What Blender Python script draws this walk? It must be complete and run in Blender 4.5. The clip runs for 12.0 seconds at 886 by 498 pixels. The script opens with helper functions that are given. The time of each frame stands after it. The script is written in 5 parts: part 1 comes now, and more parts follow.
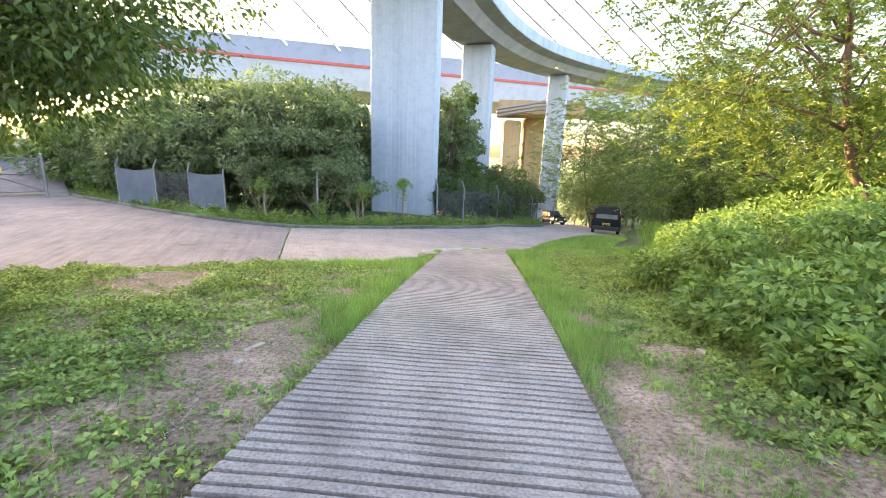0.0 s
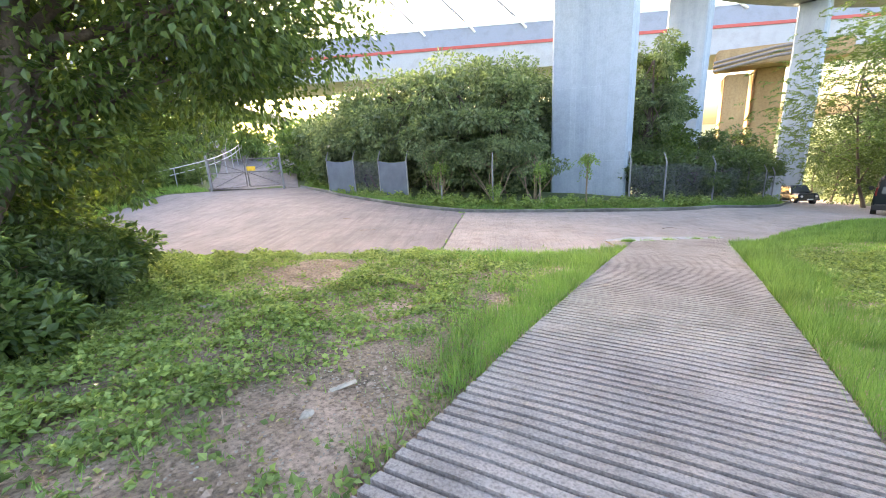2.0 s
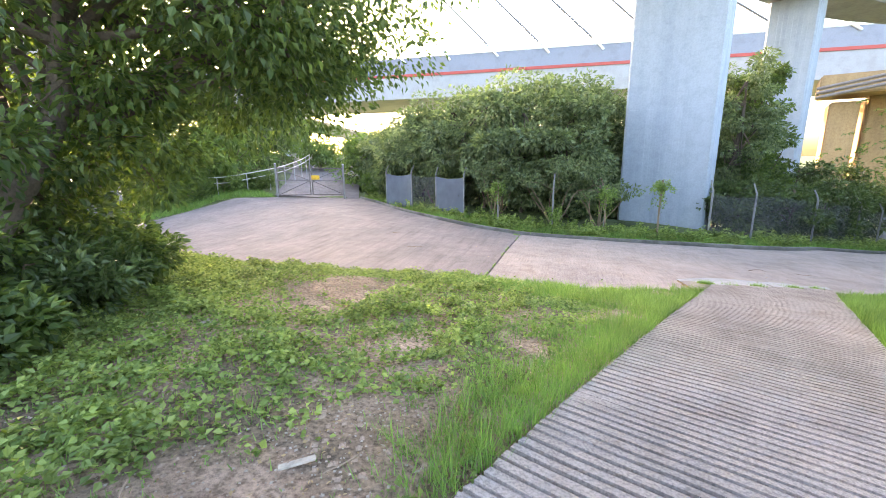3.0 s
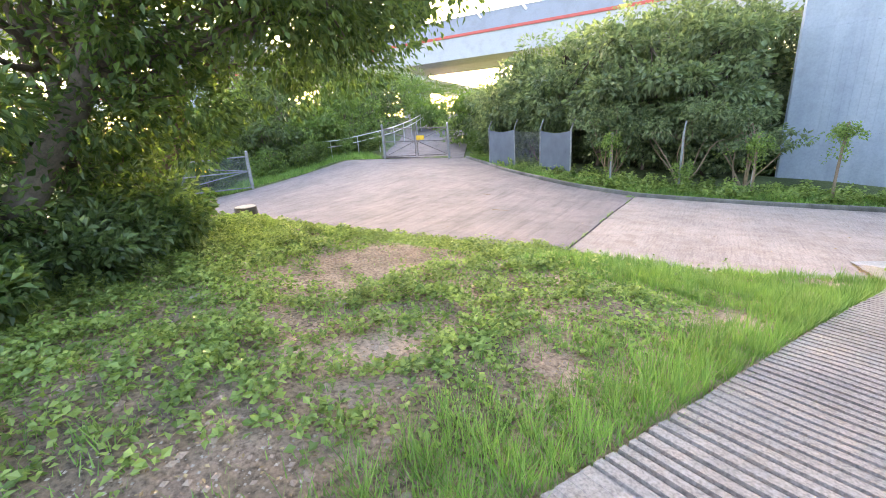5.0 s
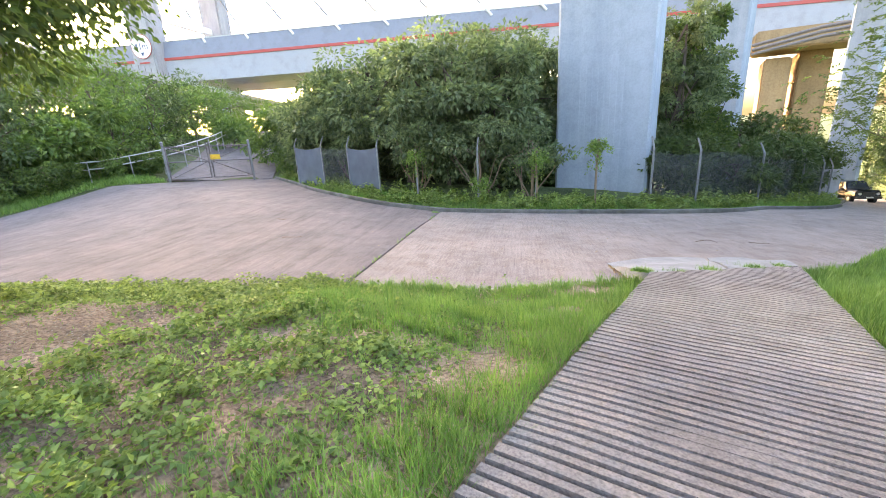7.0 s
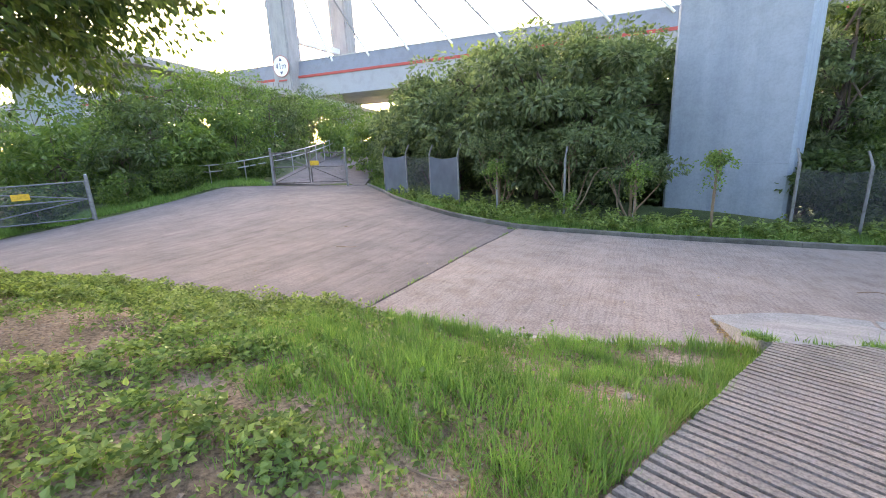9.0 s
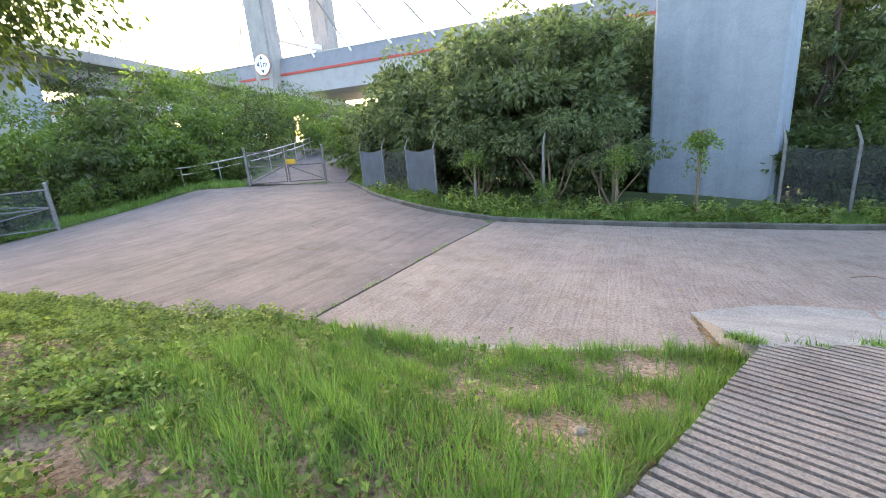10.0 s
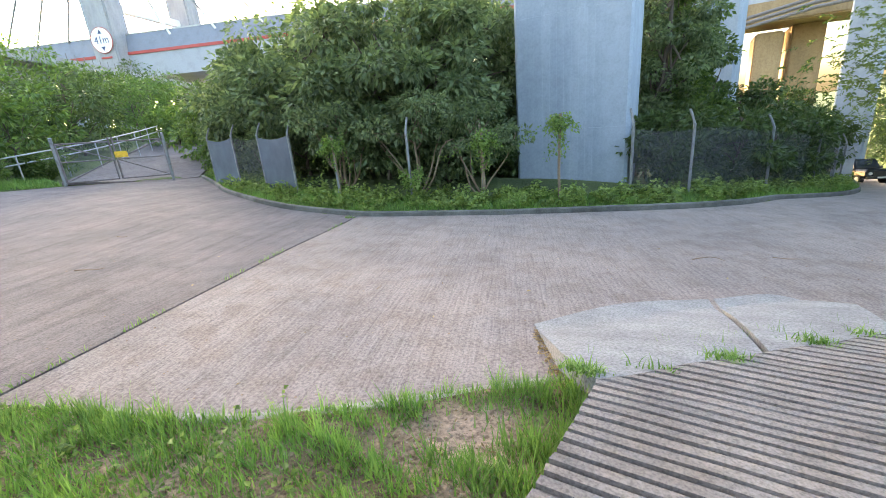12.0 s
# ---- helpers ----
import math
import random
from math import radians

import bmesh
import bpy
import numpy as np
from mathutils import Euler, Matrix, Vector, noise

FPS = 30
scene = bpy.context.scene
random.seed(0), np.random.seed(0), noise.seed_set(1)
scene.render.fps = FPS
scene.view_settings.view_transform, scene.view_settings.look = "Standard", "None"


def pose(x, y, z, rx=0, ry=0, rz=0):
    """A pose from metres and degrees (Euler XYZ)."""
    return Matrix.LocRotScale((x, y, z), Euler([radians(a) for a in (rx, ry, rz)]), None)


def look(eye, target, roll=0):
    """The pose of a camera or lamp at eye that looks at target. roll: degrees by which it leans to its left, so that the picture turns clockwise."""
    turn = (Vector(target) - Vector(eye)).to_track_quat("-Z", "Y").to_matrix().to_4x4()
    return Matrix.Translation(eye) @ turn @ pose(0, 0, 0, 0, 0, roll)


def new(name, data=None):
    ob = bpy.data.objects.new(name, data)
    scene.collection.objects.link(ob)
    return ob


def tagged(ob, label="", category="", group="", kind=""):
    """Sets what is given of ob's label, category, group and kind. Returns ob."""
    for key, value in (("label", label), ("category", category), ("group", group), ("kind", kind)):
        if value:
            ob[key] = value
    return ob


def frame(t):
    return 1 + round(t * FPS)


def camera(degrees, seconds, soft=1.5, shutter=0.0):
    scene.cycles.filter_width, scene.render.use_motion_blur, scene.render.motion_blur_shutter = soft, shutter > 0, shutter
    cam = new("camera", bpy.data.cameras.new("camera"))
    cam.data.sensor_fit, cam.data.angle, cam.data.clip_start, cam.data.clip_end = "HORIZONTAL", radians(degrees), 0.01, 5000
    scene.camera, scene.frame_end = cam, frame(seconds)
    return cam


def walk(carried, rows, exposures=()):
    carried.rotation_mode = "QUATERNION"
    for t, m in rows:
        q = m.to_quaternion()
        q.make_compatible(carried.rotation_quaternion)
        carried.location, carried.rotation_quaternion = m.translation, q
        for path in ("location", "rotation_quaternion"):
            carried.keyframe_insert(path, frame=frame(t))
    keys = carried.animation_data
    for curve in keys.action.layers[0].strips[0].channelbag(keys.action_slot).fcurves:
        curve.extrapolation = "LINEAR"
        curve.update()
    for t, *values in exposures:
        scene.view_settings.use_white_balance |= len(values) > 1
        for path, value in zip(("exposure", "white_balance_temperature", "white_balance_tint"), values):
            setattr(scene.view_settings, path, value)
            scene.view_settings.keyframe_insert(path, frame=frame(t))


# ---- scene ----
cam = camera(93.4, 12.0, 0.85)
METRES, EYE, TILT, LEAN, TURN = 11.5, 1.61, 0.0, 0.0, 4.3
ROWS = [
    (0.0, 0.0, 0.0, 0.0, 0.48, -13.2, -2.04),
    (0.5, -0.0015, 0.047, -0.0047, 1.49, -13.52, -2.57),
    (1.0, 0.0031, 0.0845, -0.0099, 11.41, -12.95, 1.09),
    (1.5, -0.0004, 0.1275, -0.0193, 13.77, -13.14, 0.1),
    (2.0, 0.002, 0.1674, -0.0221, 24.82, -15.46, 3.06),
    (2.5, 0.0043, 0.2079, -0.0232, 31.89, -13.8, 7.56),
    (3.0, -0.0059, 0.2528, -0.0302, 33.72, -12.81, 0.63),
    (3.2, -0.0054, 0.2685, -0.0322, 36.16, -13.52, 1.97),
    (4.8, -0.001, 0.3945, -0.0479, 49.7, -17.45, 2.97),
    (5.0, -0.0005, 0.4102, -0.0499, 49.84, -17.62, 3.65),
    (5.5, -0.0086, 0.4529, -0.0547, 39.54, -17.43, 2.34),
    (6.0, -0.0003, 0.4957, -0.0616, 38.28, -17.06, 5.2),
    (6.5, 0.0026, 0.5389, -0.0675, 30.34, -17.14, 6.21),
    (6.7, 0.0037, 0.5549, -0.0694, 28.12, -17.1, 3.71),
    (8.3, 0.0122, 0.6828, -0.0849, 32.93, -14.89, -2.35),
    (8.5, 0.0133, 0.6988, -0.0868, 37.34, -14.7, -1.06),
    (9.0, 0.0112, 0.7377, -0.0906, 41.88, -14.22, 2.41),
    (9.5, 0.0028, 0.778, -0.0965, 39.61, -14.71, 2.73),
    (10.0, 0.0104, 0.8201, -0.1021, 40.46, -15.11, 4.52),
    (10.5, 0.0137, 0.8674, -0.1123, 23.95, -17.45, 2.83),
    (11.0, 0.0237, 0.9039, -0.1165, 23.9, -17.49, 8.24),
    (11.5, 0.0246, 0.9417, -0.1194, 27.14, -17.58, 8.33),
    (12.0, 0.0221, 0.9821, -0.1236, 26.37, -17.66, 4.59),
]
EXPO = 3.40
walk(cam, [(t, pose(0, 0, EYE, TILT, LEAN, TURN) @ pose(METRES * x, METRES * y, METRES * z, 90 + pitch, roll, yaw)) for t, x, y, z, yaw, pitch, roll in ROWS],
     exposures=[(t, EXPO + e, 7450 if t < 7 else 7150, 22 if t < 10 else 14) for t, e in ((0.0, 0.45), (2.5, 0.5), (4.8, 0.62), (6.0, 0.55), (6.7, 0.42), (8.3, 0.0), (9.5, -0.05), (10.5, 0.08), (12.0, 0.13))])

# ---- world and sun ----
SUN_EL, SUN_AZ = 10.5, -64.0        # degrees above the horizon; from +y towards -x
world = bpy.data.worlds.new("world")
scene.world = world
world.use_nodes = True
wn = world.node_tree.nodes
sky = wn.new("ShaderNodeTexSky")
sky.sky_type, sky.sun_disc = "NISHITA", False
sky.sun_elevation, sky.sun_rotation = radians(SUN_EL), radians(SUN_AZ)
sky.air_density, sky.dust_density, sky.ozone_density = 1.0, 3.2, 1.4
world.node_tree.links.new(sky.outputs["Color"], wn["Background"].inputs["Color"])
wn["Background"].inputs["Strength"].default_value = 0.15
sun = new("sun", bpy.data.lights.new("sun", "SUN"))
sun.data.energy, sun.data.angle, sun.data.color = 2.0, radians(0.6), (1.0, 0.82, 0.55)
sa, se = radians(SUN_AZ), radians(SUN_EL)
sun.matrix_world = look((math.sin(sa) * math.cos(se) * 100, math.cos(sa) * math.cos(se) * 100, math.sin(se) * 100), (0, 0, 0))


# ---- materials ----
def material(name, base, rough=0.8, metal=0.0):
    m = bpy.data.materials.new(name)
    m.use_nodes = True
    b = m.node_tree.nodes["Principled BSDF"]
    b.inputs["Base Color"].default_value = (*base, 1)
    b.inputs["Roughness"].default_value, b.inputs["Metallic"].default_value = rough, metal
    return m


def node(m, kind, **values):
    n = m.node_tree.nodes.new(kind)
    for k, v in values.items():
        n.inputs[k].default_value = v
    return n


def link(m, a, b):
    m.node_tree.links.new(a, b)


def coords(m, scale=(1, 1, 1)):
    tc, mp = node(m, "ShaderNodeTexCoord"), node(m, "ShaderNodeMapping")
    mp.inputs["Scale"].default_value = scale
    link(m, tc.outputs["Object"], mp.inputs["Vector"])
    return mp.outputs["Vector"]


def noise_ramp(m, vec, scale, detail, stops):
    n = node(m, "ShaderNodeTexNoise", Scale=scale, Detail=detail, Roughness=0.6)
    link(m, vec, n.inputs["Vector"])
    r = node(m, "ShaderNodeValToRGB")
    while len(r.color_ramp.elements) < len(stops):
        r.color_ramp.elements.new(0.5)
    for e, (p, c) in zip(r.color_ramp.elements, stops):
        e.position, e.color = p, (*c, 1)
    link(m, n.outputs["Fac"], r.inputs["Fac"])
    return r.outputs["Color"]


def mixed(m, a, b, fac, mode="MULTIPLY"):
    x = m.node_tree.nodes.new("ShaderNodeMix")
    x.data_type, x.blend_type = "RGBA", mode
    x.inputs[0].default_value = fac
    link(m, a, x.inputs[6])
    link(m, b, x.inputs[7])
    return x.outputs[2]


def bumped(m, vec, scale, strength, distance=0.01, detail=6):
    n, b = node(m, "ShaderNodeTexNoise", Scale=scale, Detail=detail, Roughness=0.65), node(m, "ShaderNodeBump", Strength=strength, Distance=distance)
    link(m, vec, n.inputs["Vector"])
    link(m, n.outputs["Fac"], b.inputs["Height"])
    link(m, b.outputs["Normal"], m.node_tree.nodes["Principled BSDF"].inputs["Normal"])
    return b


def concrete(name, light, dark, stain, grain=45.0, stretch=(1, 1, 1), rough=0.9, bump=0.5, harsh=0.6):
    """Concrete with grain, blotches and long stains."""
    m = material(name, light, rough)
    v, vs = coords(m), coords(m, stretch)
    g = noise_ramp(m, v, grain, 8, [(0.36, (1 - 0.42 * harsh,) * 3), (0.5, (1.0, 1.0, 1.0)), (0.64, (1 + 0.3 * harsh,) * 3)])
    p = noise_ramp(m, vs, 0.55, 5, [(0.32, dark), (0.62, light)])
    s = noise_ramp(m, v, 2.3, 8, [(0.35, stain), (0.55, (1, 1, 1))])
    c = mixed(m, mixed(m, p, g, 0.8), s, 0.6)
    link(m, c, m.node_tree.nodes["Principled BSDF"].inputs["Base Color"])
    bumped(m, v, grain * 1.5, bump, 0.006)
    return m


def foliage(name, dark, light, trans=0.45, gloss=0.35, scale=0.7):
    """Leaves that let light through; each leaf has its own shade."""
    m = bpy.data.materials.new(name)
    m.use_nodes = True
    nt = m.node_tree
    b, out = nt.nodes["Principled BSDF"], nt.nodes["Material Output"]
    geo = node(m, "ShaderNodeNewGeometry")
    r = node(m, "ShaderNodeValToRGB")
    r.color_ramp.elements[0].color, r.color_ramp.elements[1].color = (*dark, 1), (*light, 1)
    link(m, geo.outputs["Random Per Island"], r.inputs["Fac"])
    big = noise_ramp(m, coords(m), scale, 3, [(0.3, (0.6, 0.62, 0.6)), (0.7, (1.2, 1.2, 1.15))])
    c = mixed(m, r.outputs["Color"], big, 0.8)
    link(m, c, b.inputs["Base Color"])
    b.inputs["Roughness"].default_value = gloss
    t = node(m, "ShaderNodeBsdfTranslucent")
    tint = node(m, "ShaderNodeRGB")
    tint.outputs[0].default_value = (1.2, 1.2, 0.65, 1)
    link(m, mixed(m, c, tint.outputs[0], 1.0), t.inputs["Color"])
    mix = node(m, "ShaderNodeMixShader", Fac=trans)
    link(m, b.outputs[0], mix.inputs[1])
    link(m, t.outputs[0], mix.inputs[2])
    link(m, mix.outputs[0], out.inputs["Surface"])
    return m


def painted(name, base, rough=0.5, metal=0.0, wear=(0.6, 0.55, 0.5), scale=6.0):
    m = material(name, base, rough, metal)
    v = coords(m)
    s = noise_ramp(m, v, scale, 8, [(0.36, wear), (0.52, (1, 1, 1))])
    g = noise_ramp(m, v, scale * 14, 3, [(0.3, (0.85, 0.85, 0.85)), (0.7, (1.08, 1.08, 1.08))])
    rgb = node(m, "ShaderNodeRGB")
    rgb.outputs[0].default_value = (*base, 1)
    link(m, mixed(m, mixed(m, rgb.outputs[0], s, 0.7), g, 0.8), m.node_tree.nodes["Principled BSDF"].inputs["Base Color"])
    bumped(m, v, scale * 10, 0.15, 0.003)
    return m


M_RAMP = concrete("ribbed_concrete", (0.325, 0.28, 0.255), (0.23, 0.20, 0.187), (0.66, 0.63, 0.60), 48, bump=1.0, harsh=1.0)
M_ROAD = concrete("road_concrete", (0.335, 0.275, 0.25), (0.25, 0.212, 0.20), (0.74, 0.69, 0.64), 34, bump=0.9, harsh=1.0)
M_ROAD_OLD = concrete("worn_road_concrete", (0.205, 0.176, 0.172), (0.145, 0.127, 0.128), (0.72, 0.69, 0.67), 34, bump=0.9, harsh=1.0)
M_PATCH = concrete("fresh_concrete", (0.34, 0.335, 0.335), (0.27, 0.265, 0.27), (0.78, 0.76, 0.74), 40, (1.2, 7, 1), bump=1.0, harsh=0.9)
M_KERB = concrete("kerb_concrete", (0.19, 0.185, 0.17), (0.08, 0.08, 0.072), (0.5, 0.5, 0.45), 30)
M_PIER = concrete("pier_concrete", (0.37, 0.425, 0.50), (0.28, 0.335, 0.415), (0.84, 0.85, 0.86), 12, (1.5, 1.5, 0.12), 0.85, 0.2, 0.2)
M_DECK = concrete("deck_concrete", (0.36, 0.355, 0.375), (0.28, 0.275, 0.30), (0.85, 0.84, 0.83), 5, (1, 1, 0.3), 0.85, 0.1, 0.3)
M_GIRDER = painted("girder_grey_paint", (0.34, 0.35, 0.39), 0.6, 0, (0.85, 0.83, 0.8), 0.4)
M_PANEL = painted("barrier_blue_grey", (0.22, 0.235, 0.29), 0.6, 0, (0.85, 0.83, 0.8), 0.4)
M_RED = painted("red_stripe_paint", (0.45, 0.075, 0.065), 0.6, 0, (0.85, 0.8, 0.8), 0.5)
M_WHITE = painted("white_paint", (0.78, 0.78, 0.76), 0.5, 0, (0.9, 0.88, 0.85))
M_CABLE = material("cable_sheath", (0.16, 0.16, 0.17), 0.5)
M_GALV = painted("galvanised_steel", (0.46, 0.48, 0.50), 0.5, 0.5, (0.6, 0.55, 0.5))
M_POST = painted("weathered_post_steel", (0.25, 0.26, 0.27), 0.7, 0.2, (0.6, 0.55, 0.5))
M_RUST = painted("weathered_gate_steel", (0.20, 0.18, 0.18), 0.7, 0.3, (0.6, 0.45, 0.38))
M_YELLOW = painted("yellow_sign_paint", (0.75, 0.46, 0.03), 0.5)
M_BARK = concrete("bark", (0.16, 0.125, 0.10), (0.07, 0.055, 0.045), (0.6, 0.58, 0.55), 30, (3, 3, 0.4), 0.95, 1.0)
M_BARK_RED = concrete("reddish_bark", (0.22, 0.13, 0.085), (0.12, 0.07, 0.05), (0.7, 0.65, 0.6), 30, (3, 3, 0.4), 0.95, 1.0)
M_BLUE = painted("black_blue_car_paint", (0.012, 0.016, 0.028), 0.18, 0.2, (0.9, 0.9, 0.9), 2)
M_DARK = material("dark_plastic", (0.02, 0.02, 0.022), 0.5)
M_TYRE = material("tyre_rubber", (0.018, 0.018, 0.018), 0.9)
M_GLASS = material("car_glass", (0.02, 0.025, 0.03), 0.06)
M_LAMP = material("lamp_red", (0.16, 0.012, 0.012), 0.2)
M_CLEAR = material("lamp_clear", (0.7, 0.7, 0.72), 0.15)
# concrete with the warm tint of low sunlight put into its base colour
M_SHAFT = concrete("sun_tinted_concrete", (0.36, 0.245, 0.135), (0.28, 0.19, 0.105), (0.75, 0.72, 0.68), 5, (1, 1, 0.3), 0.85, 0.1, 0.3)
# side gate's steel, its base colour darkened to stand for the shade there
M_SHADE_STEEL = painted("shaded_gate_steel", (0.20, 0.215, 0.23), 0.7, 0.3, (0.6, 0.55, 0.5))
M_STONE = concrete("pale_stone", (0.40, 0.345, 0.285), (0.32, 0.27, 0.22), (0.7, 0.7, 0.7), 25)
M_STICK = concrete("dead_wood", (0.33, 0.24, 0.17), (0.2, 0.14, 0.1), (0.7, 0.7, 0.7), 25)
M_STICK_PALE = concrete("bleached_wood", (0.42, 0.37, 0.31), (0.4, 0.34, 0.28), (0.7, 0.7, 0.7), 25)
L_DEEP = foliage("leaf_deep_green", (0.048, 0.088, 0.030), (0.125, 0.185, 0.065), 0.38, 0.35)
L_GREY = foliage("leaf_grey_green", (0.095, 0.145, 0.08), (0.25, 0.32, 0.175), 0.45, 0.42)
L_MID = foliage("leaf_mid_green", (0.055, 0.105, 0.035), (0.16, 0.235, 0.07), 0.52, 0.42)
L_YOUNG = foliage("leaf_fresh_green", (0.075, 0.15, 0.035), (0.19, 0.285, 0.075), 0.38, 0.4)
L_YELLOW = foliage("leaf_yellow_green", (0.085, 0.145, 0.03), (0.25, 0.295, 0.05), 0.40, 0.4)
L_GRASS = foliage("grass_blade", (0.11, 0.235, 0.055), (0.275, 0.44, 0.12), 0.42, 0.5, 1.1)
L_WEED = foliage("weed_leaf", (0.11, 0.185, 0.045), (0.34, 0.44, 0.14), 0.42, 0.5, 1.2)
L_HEDGE = foliage("bush_leaf", (0.10, 0.19, 0.045), (0.32, 0.45, 0.14), 0.45, 0.5, 1.0)
L_DRY = foliage("dead_leaf", (0.20, 0.12, 0.06), (0.46, 0.34, 0.20), 0.2, 0.6)


def soil_material():
    m = material("bare_soil", (0.35, 0.26, 0.18), 0.95)
    v = coords(m)
    a = noise_ramp(m, v, 0.9, 6, [(0.36, (0.185, 0.14, 0.10)), (0.50, (0.32, 0.23, 0.172)), (0.64, (0.48, 0.355, 0.285))])
    g = noise_ramp(m, v, 24, 10, [(0.36, (0.45, 0.42, 0.38)), (0.5, (1.0, 0.98, 0.95)), (0.64, (1.4, 1.36, 1.3))])
    link(m, mixed(m, a, g, 0.9), m.node_tree.nodes["Principled BSDF"].inputs["Base Color"])
    bumped(m, v, 42, 1.0, 0.06, 12)
    return m


M_SOIL = soil_material()


def meadow_material():
    m = material("rough_grassland", (0.09, 0.12, 0.045), 0.95)
    v = coords(m)
    a = noise_ramp(m, v, 0.35, 6, [(0.35, (0.05, 0.075, 0.025)), (0.6, (0.12, 0.155, 0.055))])
    g = noise_ramp(m, v, 18, 8, [(0.3, (0.55, 0.6, 0.5)), (0.7, (1.25, 1.25, 1.1))])
    link(m, mixed(m, a, g, 0.9), m.node_tree.nodes["Principled BSDF"].inputs["Base Color"])
    bumped(m, v, 14, 1.0, 0.08, 8)
    return m


M_MEADOW = meadow_material()


def mesh_fabric():
    """Dusty chain-link fabric: a see-through weave of grey wire."""
    m = material("chain_link", (0.165, 0.195, 0.255), 0.7, 0.2)
    nt = m.node_tree
    b, out = nt.nodes["Principled BSDF"], nt.nodes["Material Output"]
    v = coords(m)
    s = noise_ramp(m, v, 1.4, 5, [(0.3, (0.6, 0.6, 0.6)), (0.7, (0.8, 0.8, 0.8))])
    t, mix = node(m, "ShaderNodeBsdfTransparent"), node(m, "ShaderNodeMixShader")
    link(m, s, mix.inputs[0])
    link(m, t.outputs[0], mix.inputs[1])
    link(m, b.outputs[0], mix.inputs[2])
    link(m, mix.outputs[0], out.inputs["Surface"])
    return m


M_LINK = mesh_fabric()
M_LINK_DARK = mesh_fabric()
M_LINK_DARK.name = "dark_chain_link"
M_LINK_DARK.node_tree.nodes["Principled BSDF"].inputs["Base Color"].default_value = (0.09, 0.095, 0.11, 1)
for n_ in M_LINK_DARK.node_tree.nodes:
    if n_.type == "VALTORGB":
        n_.color_ramp.elements[0].color, n_.color_ramp.elements[1].color = (0.26, 0.26, 0.26, 1), (0.42, 0.42, 0.42, 1)


# ---- builders ----
def thing(name, label, category, at=(0, 0, 0), turn=0.0, group="", kind=""):
    ob = new(name)
    ob.matrix_world = pose(*at, 0, 0, turn)
    return tagged(ob, label, category, group, kind)


def part(name, bm, mat, parent=None, label="", smooth=False):
    me = bpy.data.meshes.new(name)
    bmesh.ops.recalc_face_normals(bm, faces=bm.faces)
    bm.to_mesh(me)
    bm.free()
    me.materials.append(mat)
    if smooth:
        me.polygons.foreach_set("use_smooth", [True] * len(me.polygons))
    ob = new(name, me)
    if parent:
        ob.parent = parent
    if label:
        ob["label"] = label
    return ob


def mesh_np(name, verts, quads, mat, parent=None, label="", smooth=False):
    """One mesh from arrays of corners and of quads (or triangles)."""
    me = bpy.data.meshes.new(name)
    verts, quads = np.asarray(verts, np.float32), np.asarray(quads, np.int32)
    k = quads.shape[1]
    me.vertices.add(len(verts))
    me.vertices.foreach_set("co", verts.ravel())
    me.loops.add(quads.size)
    me.loops.foreach_set("vertex_index", quads.ravel())
    me.polygons.add(len(quads))
    me.polygons.foreach_set("loop_start", np.arange(0, quads.size, k, dtype=np.int32))
    me.polygons.foreach_set("use_smooth", np.full(len(quads), smooth))
    me.update(calc_edges=True)
    me.materials.append(mat)
    ob = new(name, me)
    if parent:
        ob.parent = parent
    if label:
        ob["label"] = label
    return ob


def box(bm, lo, hi, bevel=0.0, m=None):
    """A box between two corners, with its edges rounded."""
    c, s = [(a + b) / 2 for a, b in zip(lo, hi)], [max(b - a, 1e-4) for a, b in zip(lo, hi)]
    b2 = bmesh.new()
    bmesh.ops.create_cube(b2, size=1.0, matrix=Matrix.Translation(c) @ Matrix.Diagonal((*s, 1)))
    if bevel:
        bmesh.ops.bevel(b2, geom=b2.edges[:], offset=bevel, segments=2, affect="EDGES")
    if m is not None:
        b2.transform(m)
    tmp = bpy.data.meshes.new("tmp")
    b2.to_mesh(tmp)
    b2.free()
    bm.from_mesh(tmp)
    bpy.data.meshes.remove(tmp)
    return bm


def tube(bm, pts, radii, sides=8, cap=True):
    """A round bar along points; radii is one number or one a point."""
    pts = [Vector(p) for p in pts]
    radii = [radii] * len(pts) if isinstance(radii, (int, float)) else radii
    rings, ref = [], None
    for i, p in enumerate(pts):
        d = (pts[min(i + 1, len(pts) - 1)] - pts[max(i - 1, 0)]).normalized()
        if ref is None:
            ref = d.orthogonal().normalized()
        ref = (ref - d * ref.dot(d)).normalized()
        side = d.cross(ref)
        rings.append([bm.verts.new(p + (ref * math.cos(a) + side * math.sin(a)) * radii[i]) for a in [2 * math.pi * k / sides for k in range(sides)]])
    for a, b in zip(rings, rings[1:]):
        for k in range(sides):
            bm.faces.new((a[k], a[(k + 1) % sides], b[(k + 1) % sides], b[k]))
    if cap:
        bm.faces.new(rings[0][::-1])
        bm.faces.new(rings[-1])
    return bm


